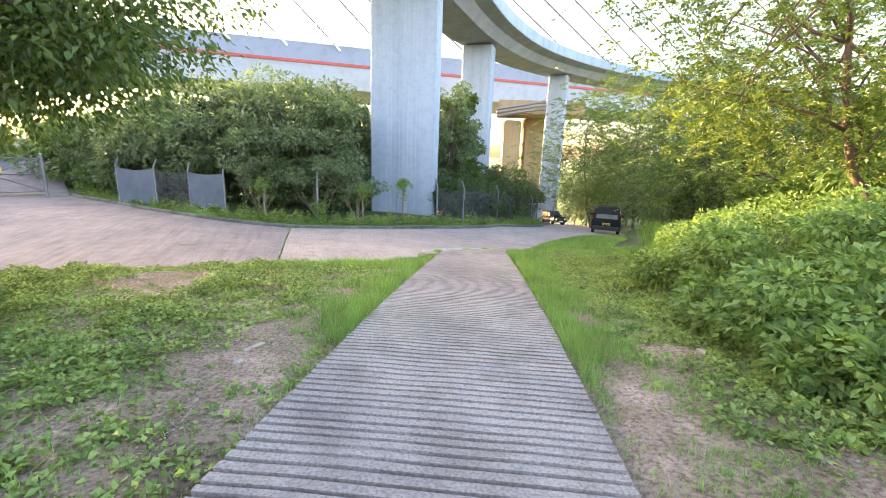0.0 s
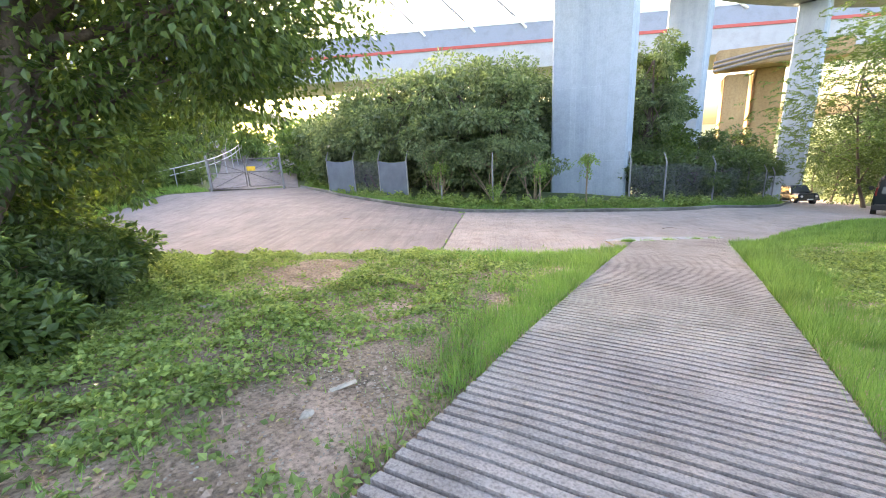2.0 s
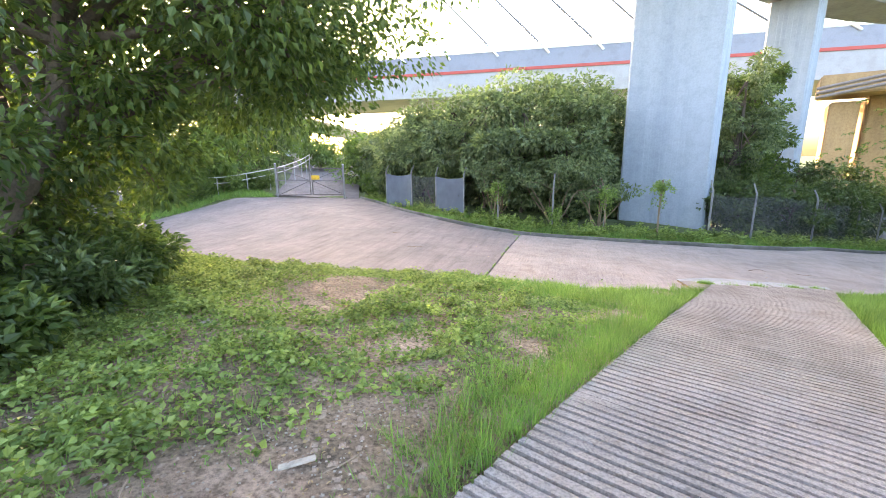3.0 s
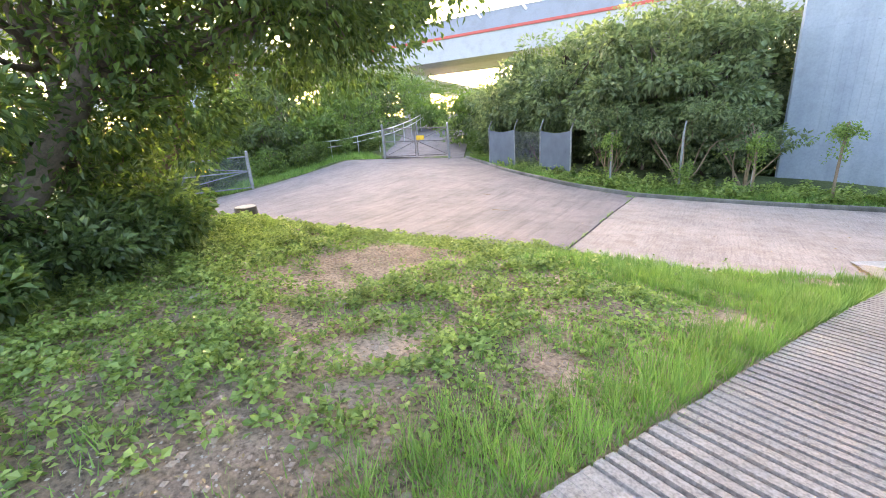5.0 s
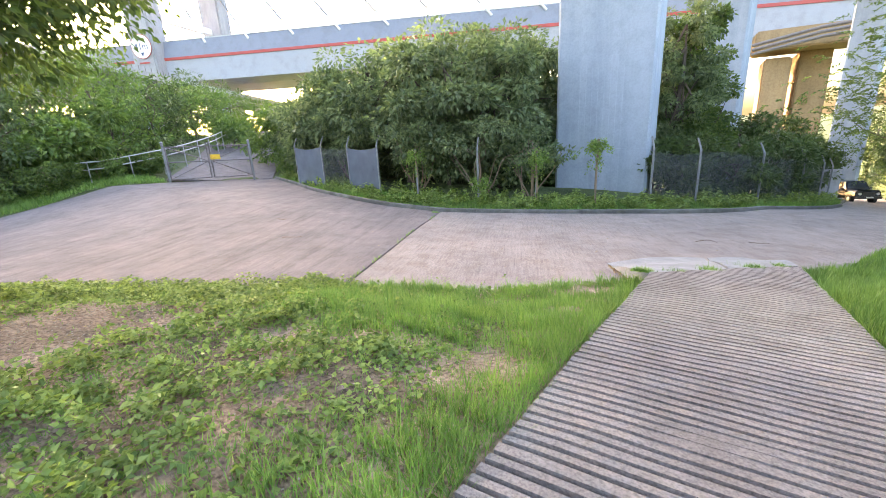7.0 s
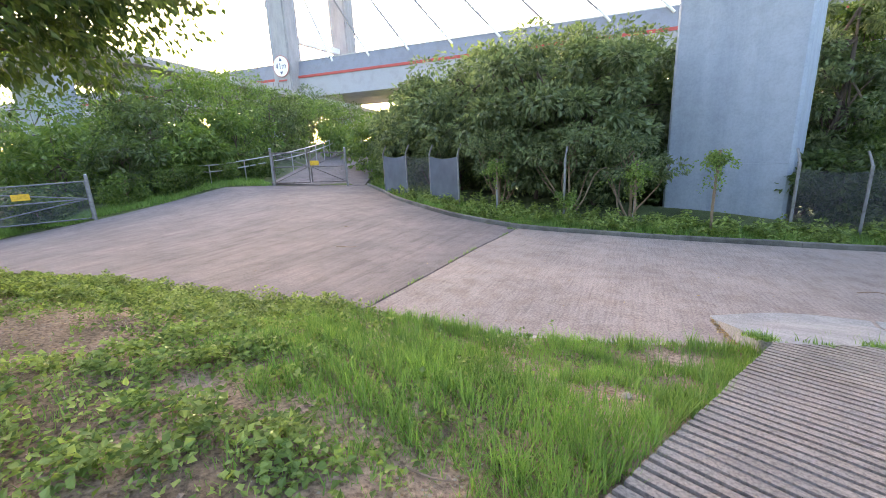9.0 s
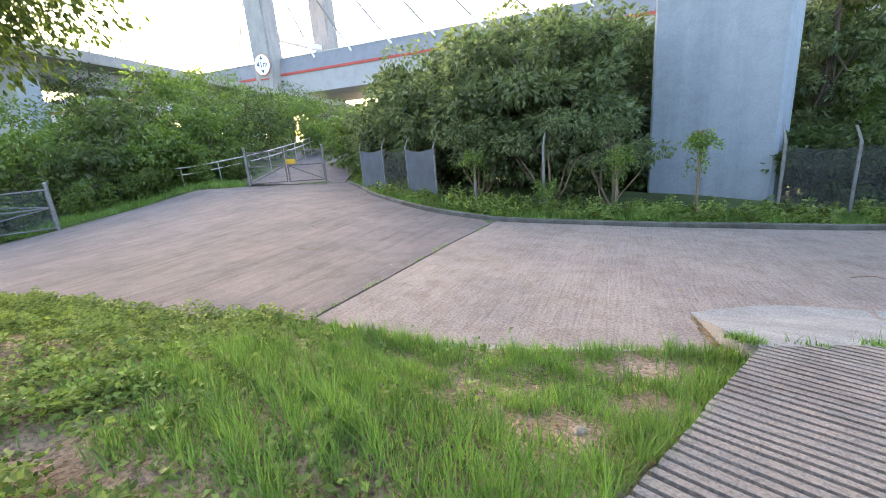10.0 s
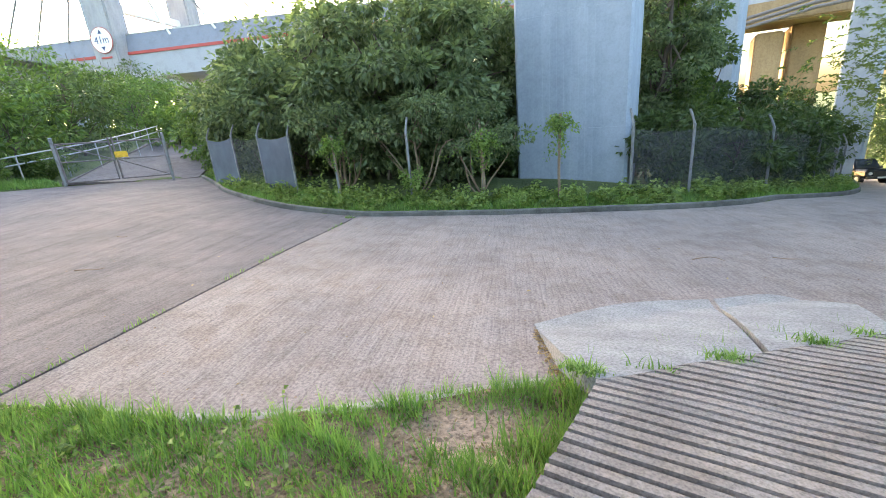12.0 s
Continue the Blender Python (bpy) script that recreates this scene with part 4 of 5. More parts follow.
def tree(name, label, x, y, height, radius, seed, mat, bark=None, clumps=34, per=170, size=0.22, width=0.5, low=0.25, spread_z=0.55, lean=(0, 0), trunk_r=None, z0=None, feather=False, kind="tree", group="", squash=(1, 1)):
    """A tree: tapered trunk, limbs that reach the clumps of the crown, leaves in uneven clumps with gaps."""
    rng = np.random.RandomState(seed)
    z = float(ground_z(x, y)) - 0.1 if z0 is None else z0
    ob = thing(name, label, kind, (x, y, z), 0, group)
    r0 = trunk_r or max(0.05, height * 0.016)
    fork = np.array([lean[0] * 0.4, lean[1] * 0.4, height * max(low, 0.12)])
    top = np.array([lean[0], lean[1], height * 0.82])
    stem = limb(rng, (0, 0, 0), fork, r0 * 0.8) + limb(rng, fork, top, height * 0.02)[1:]
    part("trunk", tube(bmesh.new(), stem, list(np.linspace(r0, r0 * 0.25, len(stem))), 9), bark or M_BARK, ob, smooth=True)
    centre = np.array([lean[0], lean[1], height * (low + (1 - low) * 0.5)])
    V, Q, count = [], [], 0
    rz = height * (1 - low) * 0.5
    for c in range(clumps):
        d = rng.normal(0, 1, 3)
        d /= np.linalg.norm(d)
        k = rng.uniform(0.35, 1.0) ** 0.6
        q = centre + d * (radius * squash[0], radius * squash[1], rz) * k
        q[2] = max(q[2], height * low * 0.7)
        if c % (7 if feather else 3) == 0:
            s = stem[rng.randint(len(stem) // 2, len(stem))]
            part("limb", tube(bmesh.new(), limb(rng, s, q, radius * 0.08), list(np.linspace(r0 * (0.3 if feather else 0.42), r0 * 0.05, 7)), 6), bark or M_BARK, ob, smooth=True)
        cr = radius * rng.uniform(0.20, 0.40)
        m = int(per * rng.uniform(0.6, 1.4))
        if feather:
            # sprays of drooping, fern-like leaves
            sprays = max(4, m // 22)
            for _ in range(sprays):
                b = q + rng.normal(0, 1, 3) * cr * (0.7, 0.7, 0.5)
                out = rng.normal(0, 1, 3) * (1, 1, 0.25) + (q - centre) * 0.3 / radius
                out /= np.linalg.norm(out)
                t = np.repeat(np.linspace(0.05, 1, 11), 2)
                ln = size * 4.2 * rng.uniform(0.7, 1.3)
                spine = b + out * ln * t[:, None] - np.array([0, 0, 1]) * (t[:, None] ** 2) * ln * 0.35
                side = np.cross(out, (0, 0, 1.0))
                side /= np.linalg.norm(side) + 1e-9
                al = np.where((np.arange(22) % 2 == 0)[:, None], side, -side) + out * 0.5 - (0, 0, 0.15)
                v, f = leaves(spine, al, size * 1.1, width, rng)
                V.append(v)
                Q.append(f + count)
                count += len(v)
        else:
            d2 = rng.normal(0, 1, (m, 3))
            d2 /= np.linalg.norm(d2, axis=1, keepdims=True)
            pts = q + d2 * (cr * rng.uniform(0.25, 1.0, m) ** 0.5)[:, None] * (1, 1, spread_z)
            v, f = leaves(pts, d2 + (0, 0, -0.25), size, width, rng, 0.18, 0.0, width > 0.65)
            V.append(v)
            Q.append(f + count)
            count += len(v)
    mesh_np("crown", np.vstack(V), np.vstack(Q), mat, ob)
    return ob


# thicket behind the boundary fence
THICKET = [(-27.2, 30.0, 6.6, 2.6), (-25.5, 33.5, 8.2, 3.2), (-23.6, 27.2, 4.6, 1.9), (-24.5, 29.6, 7.2, 3.0), (-21.0, 27.0, 7.0, 3.2), (-18.0, 26.6, 7.8, 3.4), (-15.2, 26.2, 7.6, 3.2), (-12.3, 26.0, 7.2, 3.0), (-9.6, 26.6, 7.0, 2.6), (-22.5, 32.0, 7.8, 3.4), (-18.5, 31.0, 9.4, 3.6),
           (-14.5, 30.5, 9.8, 3.6), (-10.8, 31.5, 9.2, 3.4), (-17.0, 35.0, 10.6, 4.0), (-12.0, 35.5, 10.2, 3.8), (-8.6, 34.5, 8.6, 3.0)]
for i, (x, y, h, r) in enumerate(THICKET):
    tree("thicket_tree", "dense grey-green broadleaf tree in the fenced thicket", x, y, h, r, 100 + i, L_GREY, None, 60, 165, 0.28, 0.6, 0.0, 0.6, group="trees of the thicket")
for i, (x, y, h, r) in enumerate([(-8.2, 33.0, 3.4, 2.2), (-10.6, 29.2, 3.0, 2.2), (-13.6, 29.0, 3.0, 2.2), (-17.0, 28.8, 3.0, 2.2), (-8.4, 29.4, 3.2, 1.3)]):
    tree("thicket_bush", "dark leafy bush deep inside the thicket", x, y, h, r, 130 + i, L_DEEP, M_STICK, 34, 130, 0.2, 0.55, 0.0, 0.6, kind="bush", group="bushes inside the thicket", trunk_r=0.04)
for i, (x, y, h, r) in enumerate([(-12.8, 23.8, 3.6, 1.7), (-9.4, 24.0, 3.7, 1.9), (-7.2, 24.8, 3.3, 1.6), (-17.5, 24.3, 3.0, 1.4)]):
    shrub = tree("shrub", "multi-stemmed shrub with bare lower stems by the fence", x, y, h, r, 140 + i, L_GREY, M_STICK, 22, 110, 0.17, 0.5, 0.45, 0.5, kind="shrub", group="shrubs by the fence", trunk_r=0.06)
    g = np.random.RandomState(150 + i)
    for a in range(6):
        b = a * 1.05 + g.uniform(-0.3, 0.3)
        part("stem", tube(bmesh.new(), limb(g, (0, 0, 0), (math.cos(b) * r * 0.8, math.sin(b) * r * 0.6, h * g.uniform(0.5, 0.72)), 0.14), list(np.linspace(0.045, 0.014, 7)), 6), M_STICK, shrub, "bare brown stem", True)
# trees behind and right of the pier
for i, (x, y, h, r) in enumerate([(-2.2, 33.6, 10.6, 1.8), (-1.9, 36.6, 11.2, 2.0), (-3.8, 38.0, 11.0, 2.5), (-2.0, 34.8, 6.0, 2.0), (-2.2, 40.5, 10.0, 2.0), (3.4, 46.0, 6.0, 2.2), (5.0, 60.0, 8.0, 3.0), (0.6, 31.0, 3.4, 1.7), (2.2, 35.0, 3.8, 2.0), (3.4, 39.0, 4.0, 2.0), (4.6, 43.5, 4.2, 2.0), (-1.6, 29.5, 3.0, 1.5), (1.0, 38.5, 5.5, 2.4), (-3.5, 40, 8, 3), (5.5, 49, 5, 2.2), (6, 54, 5, 2.4), (-7.5, 40, 9, 3.4), (1, 52, 6, 3)]):
    tree("roadside_tree", "green tree standing beside the bridge piers", x, y, h, r, 160 + i, L_GREY if i in (0, 2) else L_MID if i < 5 else L_DEEP, None, 74 if i < 5 else 34, 190 if i < 5 else 120, 0.22, 0.5, 0.03, 0.6)
# hillside left of the gate
for i, (x, y, h, r) in enumerate([(-34, 12.5, 5.0, 2.8), (-33.8, 16.5, 4.6, 2.6), (-37, 9.5, 6.8, 3.4), (-38, 15.0, 7.2, 3.4), (-37.5, 20.5, 6.6, 3.2), (-43, 18, 8.8, 4.2), (-43, 26, 8.0, 3.8), (-48, 10, 9.6, 4.6), (-50, 24, 9.4, 4.6), (-40, 3, 7.5, 4.0), (-34, -1, 6.5, 3.4), (-53, 35, 8.5, 4.6), (-47, 1, 9, 4.5), (-31.5, 30.5, 6.4, 3.0), (-36, 39, 8.0, 4.0), (-29, 34, 8.0, 3.6), (-60, 28, 10, 5), (-62, 40, 9, 5), (-57, 16, 10, 5), (-46, 46, 9, 4.5), (-40, 38.5, 7, 3.6), (-33, 32, 4.5, 2.4), (-43, 44.5, 9, 4.2), (-52, 53, 11, 5), (-39, 50, 10, 4.5), (-66, 20, 9, 5), (-66, 34, 9, 5), (-68, 43, 10, 5), (-64, 47, 10, 5.5), (-85, 55, 13, 7), (-76, 51, 11, 6), (-74, 36, 10, 5), (-62, 56, 10, 5), (-70, 8, 9, 5), (-46, 14, 5, 4.5), (-43, 9, 5, 4), (-44, 22, 5, 4), (-42, 33, 5.5, 2.6)]):
    tree("hillside_tree", "leafy green tree on the slope beside the gate", x, y, h * 0.84, r, 180 + i, L_YOUNG if i % 3 else L_DEEP, None, 34, 105, 0.36, 0.48, 0.04, 0.6, group="trees of the hillside")

for i, (x, y, h, r) in enumerate([(-31.2, 8.0, 1.7, 1.3), (-31.0, 12.0, 1.9, 1.4), (-31.3, 14.6, 2.0, 1.4), (-32.3, 17.4, 1.8, 1.4), (-33.0, 20.5, 1.8, 1.4), (-26.5, 27.6, 2.2, 1.4)]):
    tree("roadside_bush", "leafy bush at the edge of the road", x, y, h, r, 205 + i, L_YOUNG if i % 2 else L_MID, M_STICK, 30, 110, 0.17, 0.55, 0.0, 0.6, kind="bush", group="bushes at the road's edge", trunk_r=0.03)

# the big tree that overhangs the verge
tree("overhanging_tree", "large dark tree overhanging the grass verge", -8.0, 3.0, 8.8, 4.9, 7, L_MID, M_BARK, 180, 260, 0.145, 0.55, 0.30, 0.7, (-0.9, 3.6), 0.24)
for i, (x, y, h, r) in enumerate([(-8.6, 1.6, 3.2, 1.8), (-9.4, 3.4, 3.4, 2.1), (-7.0, 2.4, 1.5, 1.2), (-6.2, 1.5, 1.2, 1.1), (-8.4, 4.4, 1.2, 1.1), (-7.2, 3.6, 0.9, 1.0), (-6.0, 2.7, 0.7, 0.9), (-5.2, 1.9, 0.55, 0.8)]):
    tree("undergrowth_bush", "tangled leafy bush under the overhanging tree", x, y, h, r, 220 + i, L_DEEP if i % 2 else L_MID, M_STICK, 46, 140, 0.11, 0.6, 0.0, 0.7, kind="bush", trunk_r=0.03)

tree("overhanging_tree", "dark tree leaning out over the weeds by the stump", -12.8, 4.0, 8.0, 3.0, 8, L_MID, M_BARK, 62, 220, 0.15, 0.55, 0.36, 0.7, (1.9, 4.6), 0.17)

tree("dense_tree", "dense dark tree whose leaves hang to the ground", -9.3, 3.7, 6.6, 2.4, 231, L_MID, M_BARK, 70, 220, 0.13, 0.55, 0.0, 0.7, (0.4, 0), 0.16)

# right-hand trees
tree("acacia_tree", "slender tree with a crooked reddish trunk and sunlit leaves", 8.9, 9.9, 9.5, 3.7, 11, L_YELLOW, M_BARK_RED, 130, 400, 0.10, 0.42, 0.26, 0.5, (-1.5, 0.6), 0.15, feather=True)
tree("acacia_tree", "feathery green tree leaning over the road edge", 11.2, 20.5, 8.8, 3.3, 12, L_MID, M_BARK, 110, 300, 0.11, 0.4, 0.08, 0.5, (-0.8, 0.3), 0.12, feather=True)
tree("acacia_tree", "feathery green tree leaning over the road edge", 12.2, 16.0, 9.6, 4.2, 13, L_YOUNG, M_BARK, 110, 300, 0.11, 0.4, 0.08, 0.5, (-0.8, 0.3), 0.13, feather=True)
tree("acacia_tree", "tall thin tree with a sparse feathery crown", 12.0, 27.5, 12.5, 4.4, 14, L_YOUNG, M_BARK, 80, 220, 0.13, 0.4, 0.12, 0.5, (-0.5, 0), 0.12, feather=True)
tree("acacia_tree", "tall feathery tree reaching over the parked cars", 14.2, 38.0, 14.0, 5.2, 15, L_MID, M_BARK, 90, 220, 0.17, 0.4, 0.05, 0.5, (-0.8, 0), 0.16, feather=True)
for i, (x, y, h, r) in enumerate([(13.5, 25.0, 6.0, 3.0), (16.5, 32, 9.0, 4.0), (12.6, 12.5, 5.5, 3.0), (15.0, 20.5, 8.5, 4.0), (18, 46, 11, 4.6), (19.5, 56, 12, 4.8), (21.5, 68, 13, 5), (14, 5.5, 7.5, 3.8), (11.4, 15.5, 3.2, 2.0), (11.6, 22.5, 3.0, 1.8), (18, 12, 9, 4.5), (22, 26, 11, 5), (24, 40, 12, 5.5), (17, 82, 11, 5), (27, 90, 13, 6), (10, 2, 4.5, 2.6), (15.5, 44, 9, 4), (15.5, 57, 10, 4.2), (16.5, 63, 10, 4.2), (17, 72, 11, 4.6), (14.2, 35, 5, 2.6), (15.0, 50, 6, 3)]):
    # beyond y = 30 the deeper leaf colour stands in for shade on the trees
    tree("wood_tree", "dense dark green tree at the wood's edge", x, y, h, r, 240 + i, L_DEEP if i % 2 or y > 30 else L_YOUNG, None, 36, 115, 0.27, 0.48, 0.03, 0.6, group="trees at the wood's edge")
for i, (x, y, h, r) in enumerate([(4.2, 4.6, 1.3, 1.25), (5.6, 5.2, 1.75, 1.5), (4.9, 6.9, 1.6, 1.4), (6.8, 7.2, 2.0, 1.6), (5.9, 9.2, 1.6, 1.5), (7.6, 4.6, 2.1, 1.8), (4.6, 2.6, 1.15, 1.2), (6.4, 2.8, 1.9, 1.6), (7.6, 9.6, 1.9, 1.5), (6.9, 11.6, 1.6, 1.4), (3.6, 5.6, 0.7, 0.8), (3.5, 3.6, 0.65, 0.8), (4.1, 8.2, 0.8, 0.9)]):
    tree("leafy_bush", "low spreading bush of broad light-green leaves", x, y, h, r, 260 + i, L_HEDGE, M_STICK, 60, 210, 0.10, 0.64, 0.0, 0.5, kind="bush", group="bushes along the ramp", trunk_r=0.025)


tree("acacia_tree", "tall feathery tree arching over the far end of the road", 12.9, 47.0, 14.5, 5.6, 16, L_MID, M_BARK, 110, 220, 0.20, 0.4, 0.15, 0.5, (-1.6, 0), 0.18, feather=True)

# vine-covered posts with hanging strands
for i, (k, h) in enumerate(((7, 2.75), (6, 2.35), (4, 2.25), (5, 1.2))):
    x, y = FENCE[k]
    ob = thing("vine_covered_post", "old post crowned with climbing vine leaves", "post", (x, y, float(ground_z(x, y)) - 0.1))
    g = np.random.RandomState(300 + i)
    part("upright", tube(bmesh.new(), limb(g, (0, 0, 0), (0, 0, h), 0.02), 0.045, 8), M_STICK, ob)
    V, Q, cnt = [], [], 0
    for c in range(26):
        a, rr = g.uniform(0, 6.28), g.uniform(0.0, 0.42) if i else g.uniform(0, 0.36)
        top = np.array([math.cos(a) * rr, math.sin(a) * rr, h + g.uniform(-0.35, 0.12)])
        drop = g.uniform(0.1, 0.4) if c % 4 else g.uniform(0.6, 1.4)
        n = int(18 + drop * 26)
        t = g.uniform(0, 1, n)
        out = np.array([math.cos(a), math.sin(a), 0]) * (0.35 * math.sin(c) if c % 4 == 0 else 0.1)
        pts = top + out * t[:, None] - np.array([0, 0, drop]) * t[:, None] + g.normal(0, 0.05, (n, 3))
        v, f = leaves(pts, g.normal(0, 1, (n, 3)) + (0, 0, -0.4), 0.10, 0.6, g)
        V.append(v)
        Q.append(f + cnt)
        cnt += len(v)
    if i < 3:
        # a strand that sags along the fence line
        px, py = FENCE[k - 1]
        for side in (1.0, -0.45):
            t = np.sort(g.uniform(0, 1, 90)) ** 1.6 * 0.55 * side
            pts = np.c_[(px - x) * t, (py - y) * t, h - 0.25 - 0.9 * np.abs(t) + g.normal(0, 0.05, 90)] + g.normal(0, 0.06, (90, 3))
            v, f = leaves(pts, g.normal(0, 1, (90, 3)) + (0, 0, -0.5), 0.10, 0.6, g)
            V.append(v)
            Q.append(f + cnt)
            cnt += len(v)
    mesh_np("vine", np.vstack(V), np.vstack(Q), L_HEDGE, ob)


def on_ramp(x, y, pad=0.0):
    xl, xr = np.interp(y, *zip(*[(b, a) for a, b in RAMP_L])), np.interp(y, *zip(*[(b, a) for a, b in RAMP_R]))
    return (x > xl - pad) & (x < xr + pad) & (y < 14.1 + (x + 1.1) * 1.01 + pad)


def bare(x, y):
    """How bare the verge is, 0 to 1: trodden soil and the earth streak."""
    b = smooth_step(wavy(x, y, 21, 2.6), 0.45, 1.05) * 0.45
    b = np.maximum(b, smooth_step(wavy(x, y, 23, 1.0), 0.35, 0.85) * 0.5 * smooth_step(-x, 1.6, 2.6))
    for cx, cy, ax, ay, a in ((-6.15, 7.4, 2.3, 1.15, 98), (-2.25, 3.9, 0.75, 1.75, 10), (-1.85, 9.6, 0.38, 0.42, 20), (-1.95, 13.35, 0.85, 0.33, 38), (1.5, 3.2, 0.32, 1.4, -8), (1.7, 6.0, 0.22, 0.6, 5), (-1.85, 11.75, 0.4, 0.4, 0), (-3.3, 6.0, 0.3, 0.55, -20), (2.6, 2.2, 0.5, 0.5, 0), (-4.3, 5.6, 0.7, 0.3, 15), (-1.55, 12.5, 0.3, 0.4, 0), (-3.9, 9.1, 0.45, 0.25, 30), (-2.3, 7.0, 0.3, 0.35, 0), (2.3, 4.6, 0.35, 0.5, 20)):
        c, s = math.cos(radians(a)), math.sin(radians(a))
        u, v = ((x - cx) * c + (y - cy) * s) / ax, (-(x - cx) * s + (y - cy) * c) / ay
        b = np.maximum(b, 1 - smooth_step(np.hypot(u, v) + 0.28 * wavy(x, y, 22, 0.7) + 0.22 * wavy(x, y, 24, 0.25), 0.45, 1.3))
    return b


def scatter(n, lo, hi, keep, rng):
    x, y = rng.uniform(lo[0], hi[0], n), rng.uniform(lo[1], hi[1], n)
    k = rng.uniform(0, 1, n) < keep(x, y)
    return x[k], y[k]


def blades(x, y, z, height, width, rng, lean=0.45, short=False):
    """Grass blades: two bent quads each, tapering to the tip."""
    n = len(x)
    a = rng.uniform(0, 6.283, n)
    d = np.c_[np.cos(a), np.sin(a), 0 * a]
    s = np.c_[-np.sin(a), np.cos(a), 0 * a] * (width * rng.uniform(0.6, 1.3, n))[:, None]
    h = (height * rng.uniform(0.5, 1.3, n))[:, None]
    b = d * h * lean * rng.uniform(0.2, 1.5, n)[:, None]
    p = np.c_[x, y, z]
    up = np.array([0, 0, 1.0])
    if short:
        v = np.stack([p - s, p + s, p + up * h + b], 1).reshape(-1, 3)
        return v, np.arange(3 * n).reshape(n, 3)
    v = np.stack([p - s, p + s, p + up * h * 0.6 + b * 0.35 + s * 0.75, p + up * h * 0.6 + b * 0.35 - s * 0.75, p + up * h * 0.95 + b + s * 0.1, p + up * h * 0.95 + b - s * 0.1], 1).reshape(-1, 3)
    i = np.arange(n)[:, None] * 6
    return v, np.vstack([i + (0, 1, 2, 3), i + (3, 2, 4, 5)])


def verge_keep(x, y):
    return (side_of(x, y, NEAR_LOCAL) > 0.02) & ~on_ramp(x, y, 0.0)


rng = np.random.RandomState(77)


def lush(x, y):
    """Longer, brighter grass beside the ramp and at the road's edge."""
    xl, xr = np.interp(y, *zip(*[(b, a) for a, b in RAMP_L])), np.interp(y, *zip(*[(b, a) for a, b in RAMP_R]))
    d = np.maximum(xl - x, x - xr)
    k = 1 - smooth_step(d + 0.3 * wavy(x, y, 31, 1.3), 0.35, 1.3)
    k = k * smooth_step(y + 0.6 * wavy(x, y, 33, 1.0), 3.2, 5.0)
    e = 1 - smooth_step(side_of(x, y, NEAR_LOCAL) + 0.4 * wavy(x, y, 32, 1.5), 0.5, 2.0)
    e = e * smooth_step(x, -7.5, -4.5) * np.clip(0.65 + 0.5 * wavy(x, y, 34, 1.4), 0.1, 0.95)
    m = 1 - smooth_step(np.hypot((x + 3.7) / 1.9, (y - 10.6) / 1.3) + 0.3 * wavy(x, y, 35, 0.9), 0.6, 1.2)
    return np.clip(np.maximum(np.maximum(k, e), 0.85 * m), 0, 1)


# short grass all over the verge
x, y = scatter(900000, (-10, 0.6), (7, 17.5), lambda x, y: verge_keep(x, y) * (0.22 + 0.34 * (x > 0) + 0.8 * lush(x, y)).clip(0, 1) * (1 - 0.95 * bare(x, y)), rng)
hgt = 0.045 + 0.125 * lush(x, y) + 0.04 * np.clip(wavy(x, y, 41, 1.1), 0, 1)
hgt = hgt * np.clip(0.85 + 0.55 * wavy(x, y, 43, 0.4), 0.4, 1.6)
v, f = blades(x, y, ground_z(x, y) - 0.005, hgt, 0.0034 + 0.00045 * np.hypot(x, y - 6), rng, 0.6, True)
tagged(mesh_np("grass", v, f, L_GRASS), "short bright green grass on the verge", "grass", kind="stuff")
x, y = scatter(70000, (1.3, 16.6), (8, 27), lambda x, y: verge_keep(x, y) * (side_of(x, y, NEAR) < 3.5) * 0.9, rng)
v, f = blades(x, y, ground_z(x, y) - 0.005, 0.14, 0.011, rng, 0.6, True)
tagged(mesh_np("grass", v, f, L_GRASS), "bright grass where the verge meets the road", "grass", kind="stuff")
# tall grass at the right, towards the road
x, y = scatter(60000, (1.6, 6.5), (12, 30), lambda x, y: verge_keep(x, y) * smooth_step(x - 0.36 * y, 0.5, 1.7) * (side_of(x, y, NEAR) > 0.5) * 0.9, rng)
v, f = blades(x, y, ground_z(x, y), 0.42 + 0.4 * smooth_step(x, 3.5, 5.5), 0.010, rng, 0.5)
tagged(mesh_np("tall_grass", v, f, L_GRASS), "tall arching grass beside the bushes", "grass", kind="stuff")
# grass and weeds on the strip behind the kerb
k = dense(KERB, 0.04)
k = k[k[:, 1] < 46]
idx = rng.randint(0, len(k) - 1, 34000)
off = rng.uniform(0.16, 1.9, len(idx)) ** 1.1
t = k[idx + 1] - k[idx]
t /= np.linalg.norm(t, axis=1, keepdims=True)
x, y = k[idx, 0] - t[:, 1] * off, k[idx, 1] + t[:, 0] * off
v, f = blades(x, y, ground_z(x, y), 0.20 + 0.12 * np.clip(wavy(x, y, 51, 2), -0.5, 1), 0.016, rng, 0.6, True)
tagged(mesh_np("kerb_grass", v, f, L_GRASS), "rough green grass strip behind the kerb", "grass", kind="stuff")


lx = dense(LEFT, 0.04)
idx = rng.randint(0, len(lx) - 1, 14000)
t = lx[idx + 1] - lx[idx]
t /= np.linalg.norm(t, axis=1, keepdims=True)
off = rng.uniform(0.05, 2.6, len(idx))
x, y = lx[idx, 0] - t[:, 1] * off, lx[idx, 1] + t[:, 0] * off
v, f = blades(x, y, ground_z(x, y), 0.30, 0.02, rng, 0.6, True)
tagged(mesh_np("edge_grass", v, f, L_GRASS), "rough grass along the road's outer edge", "grass", kind="stuff")


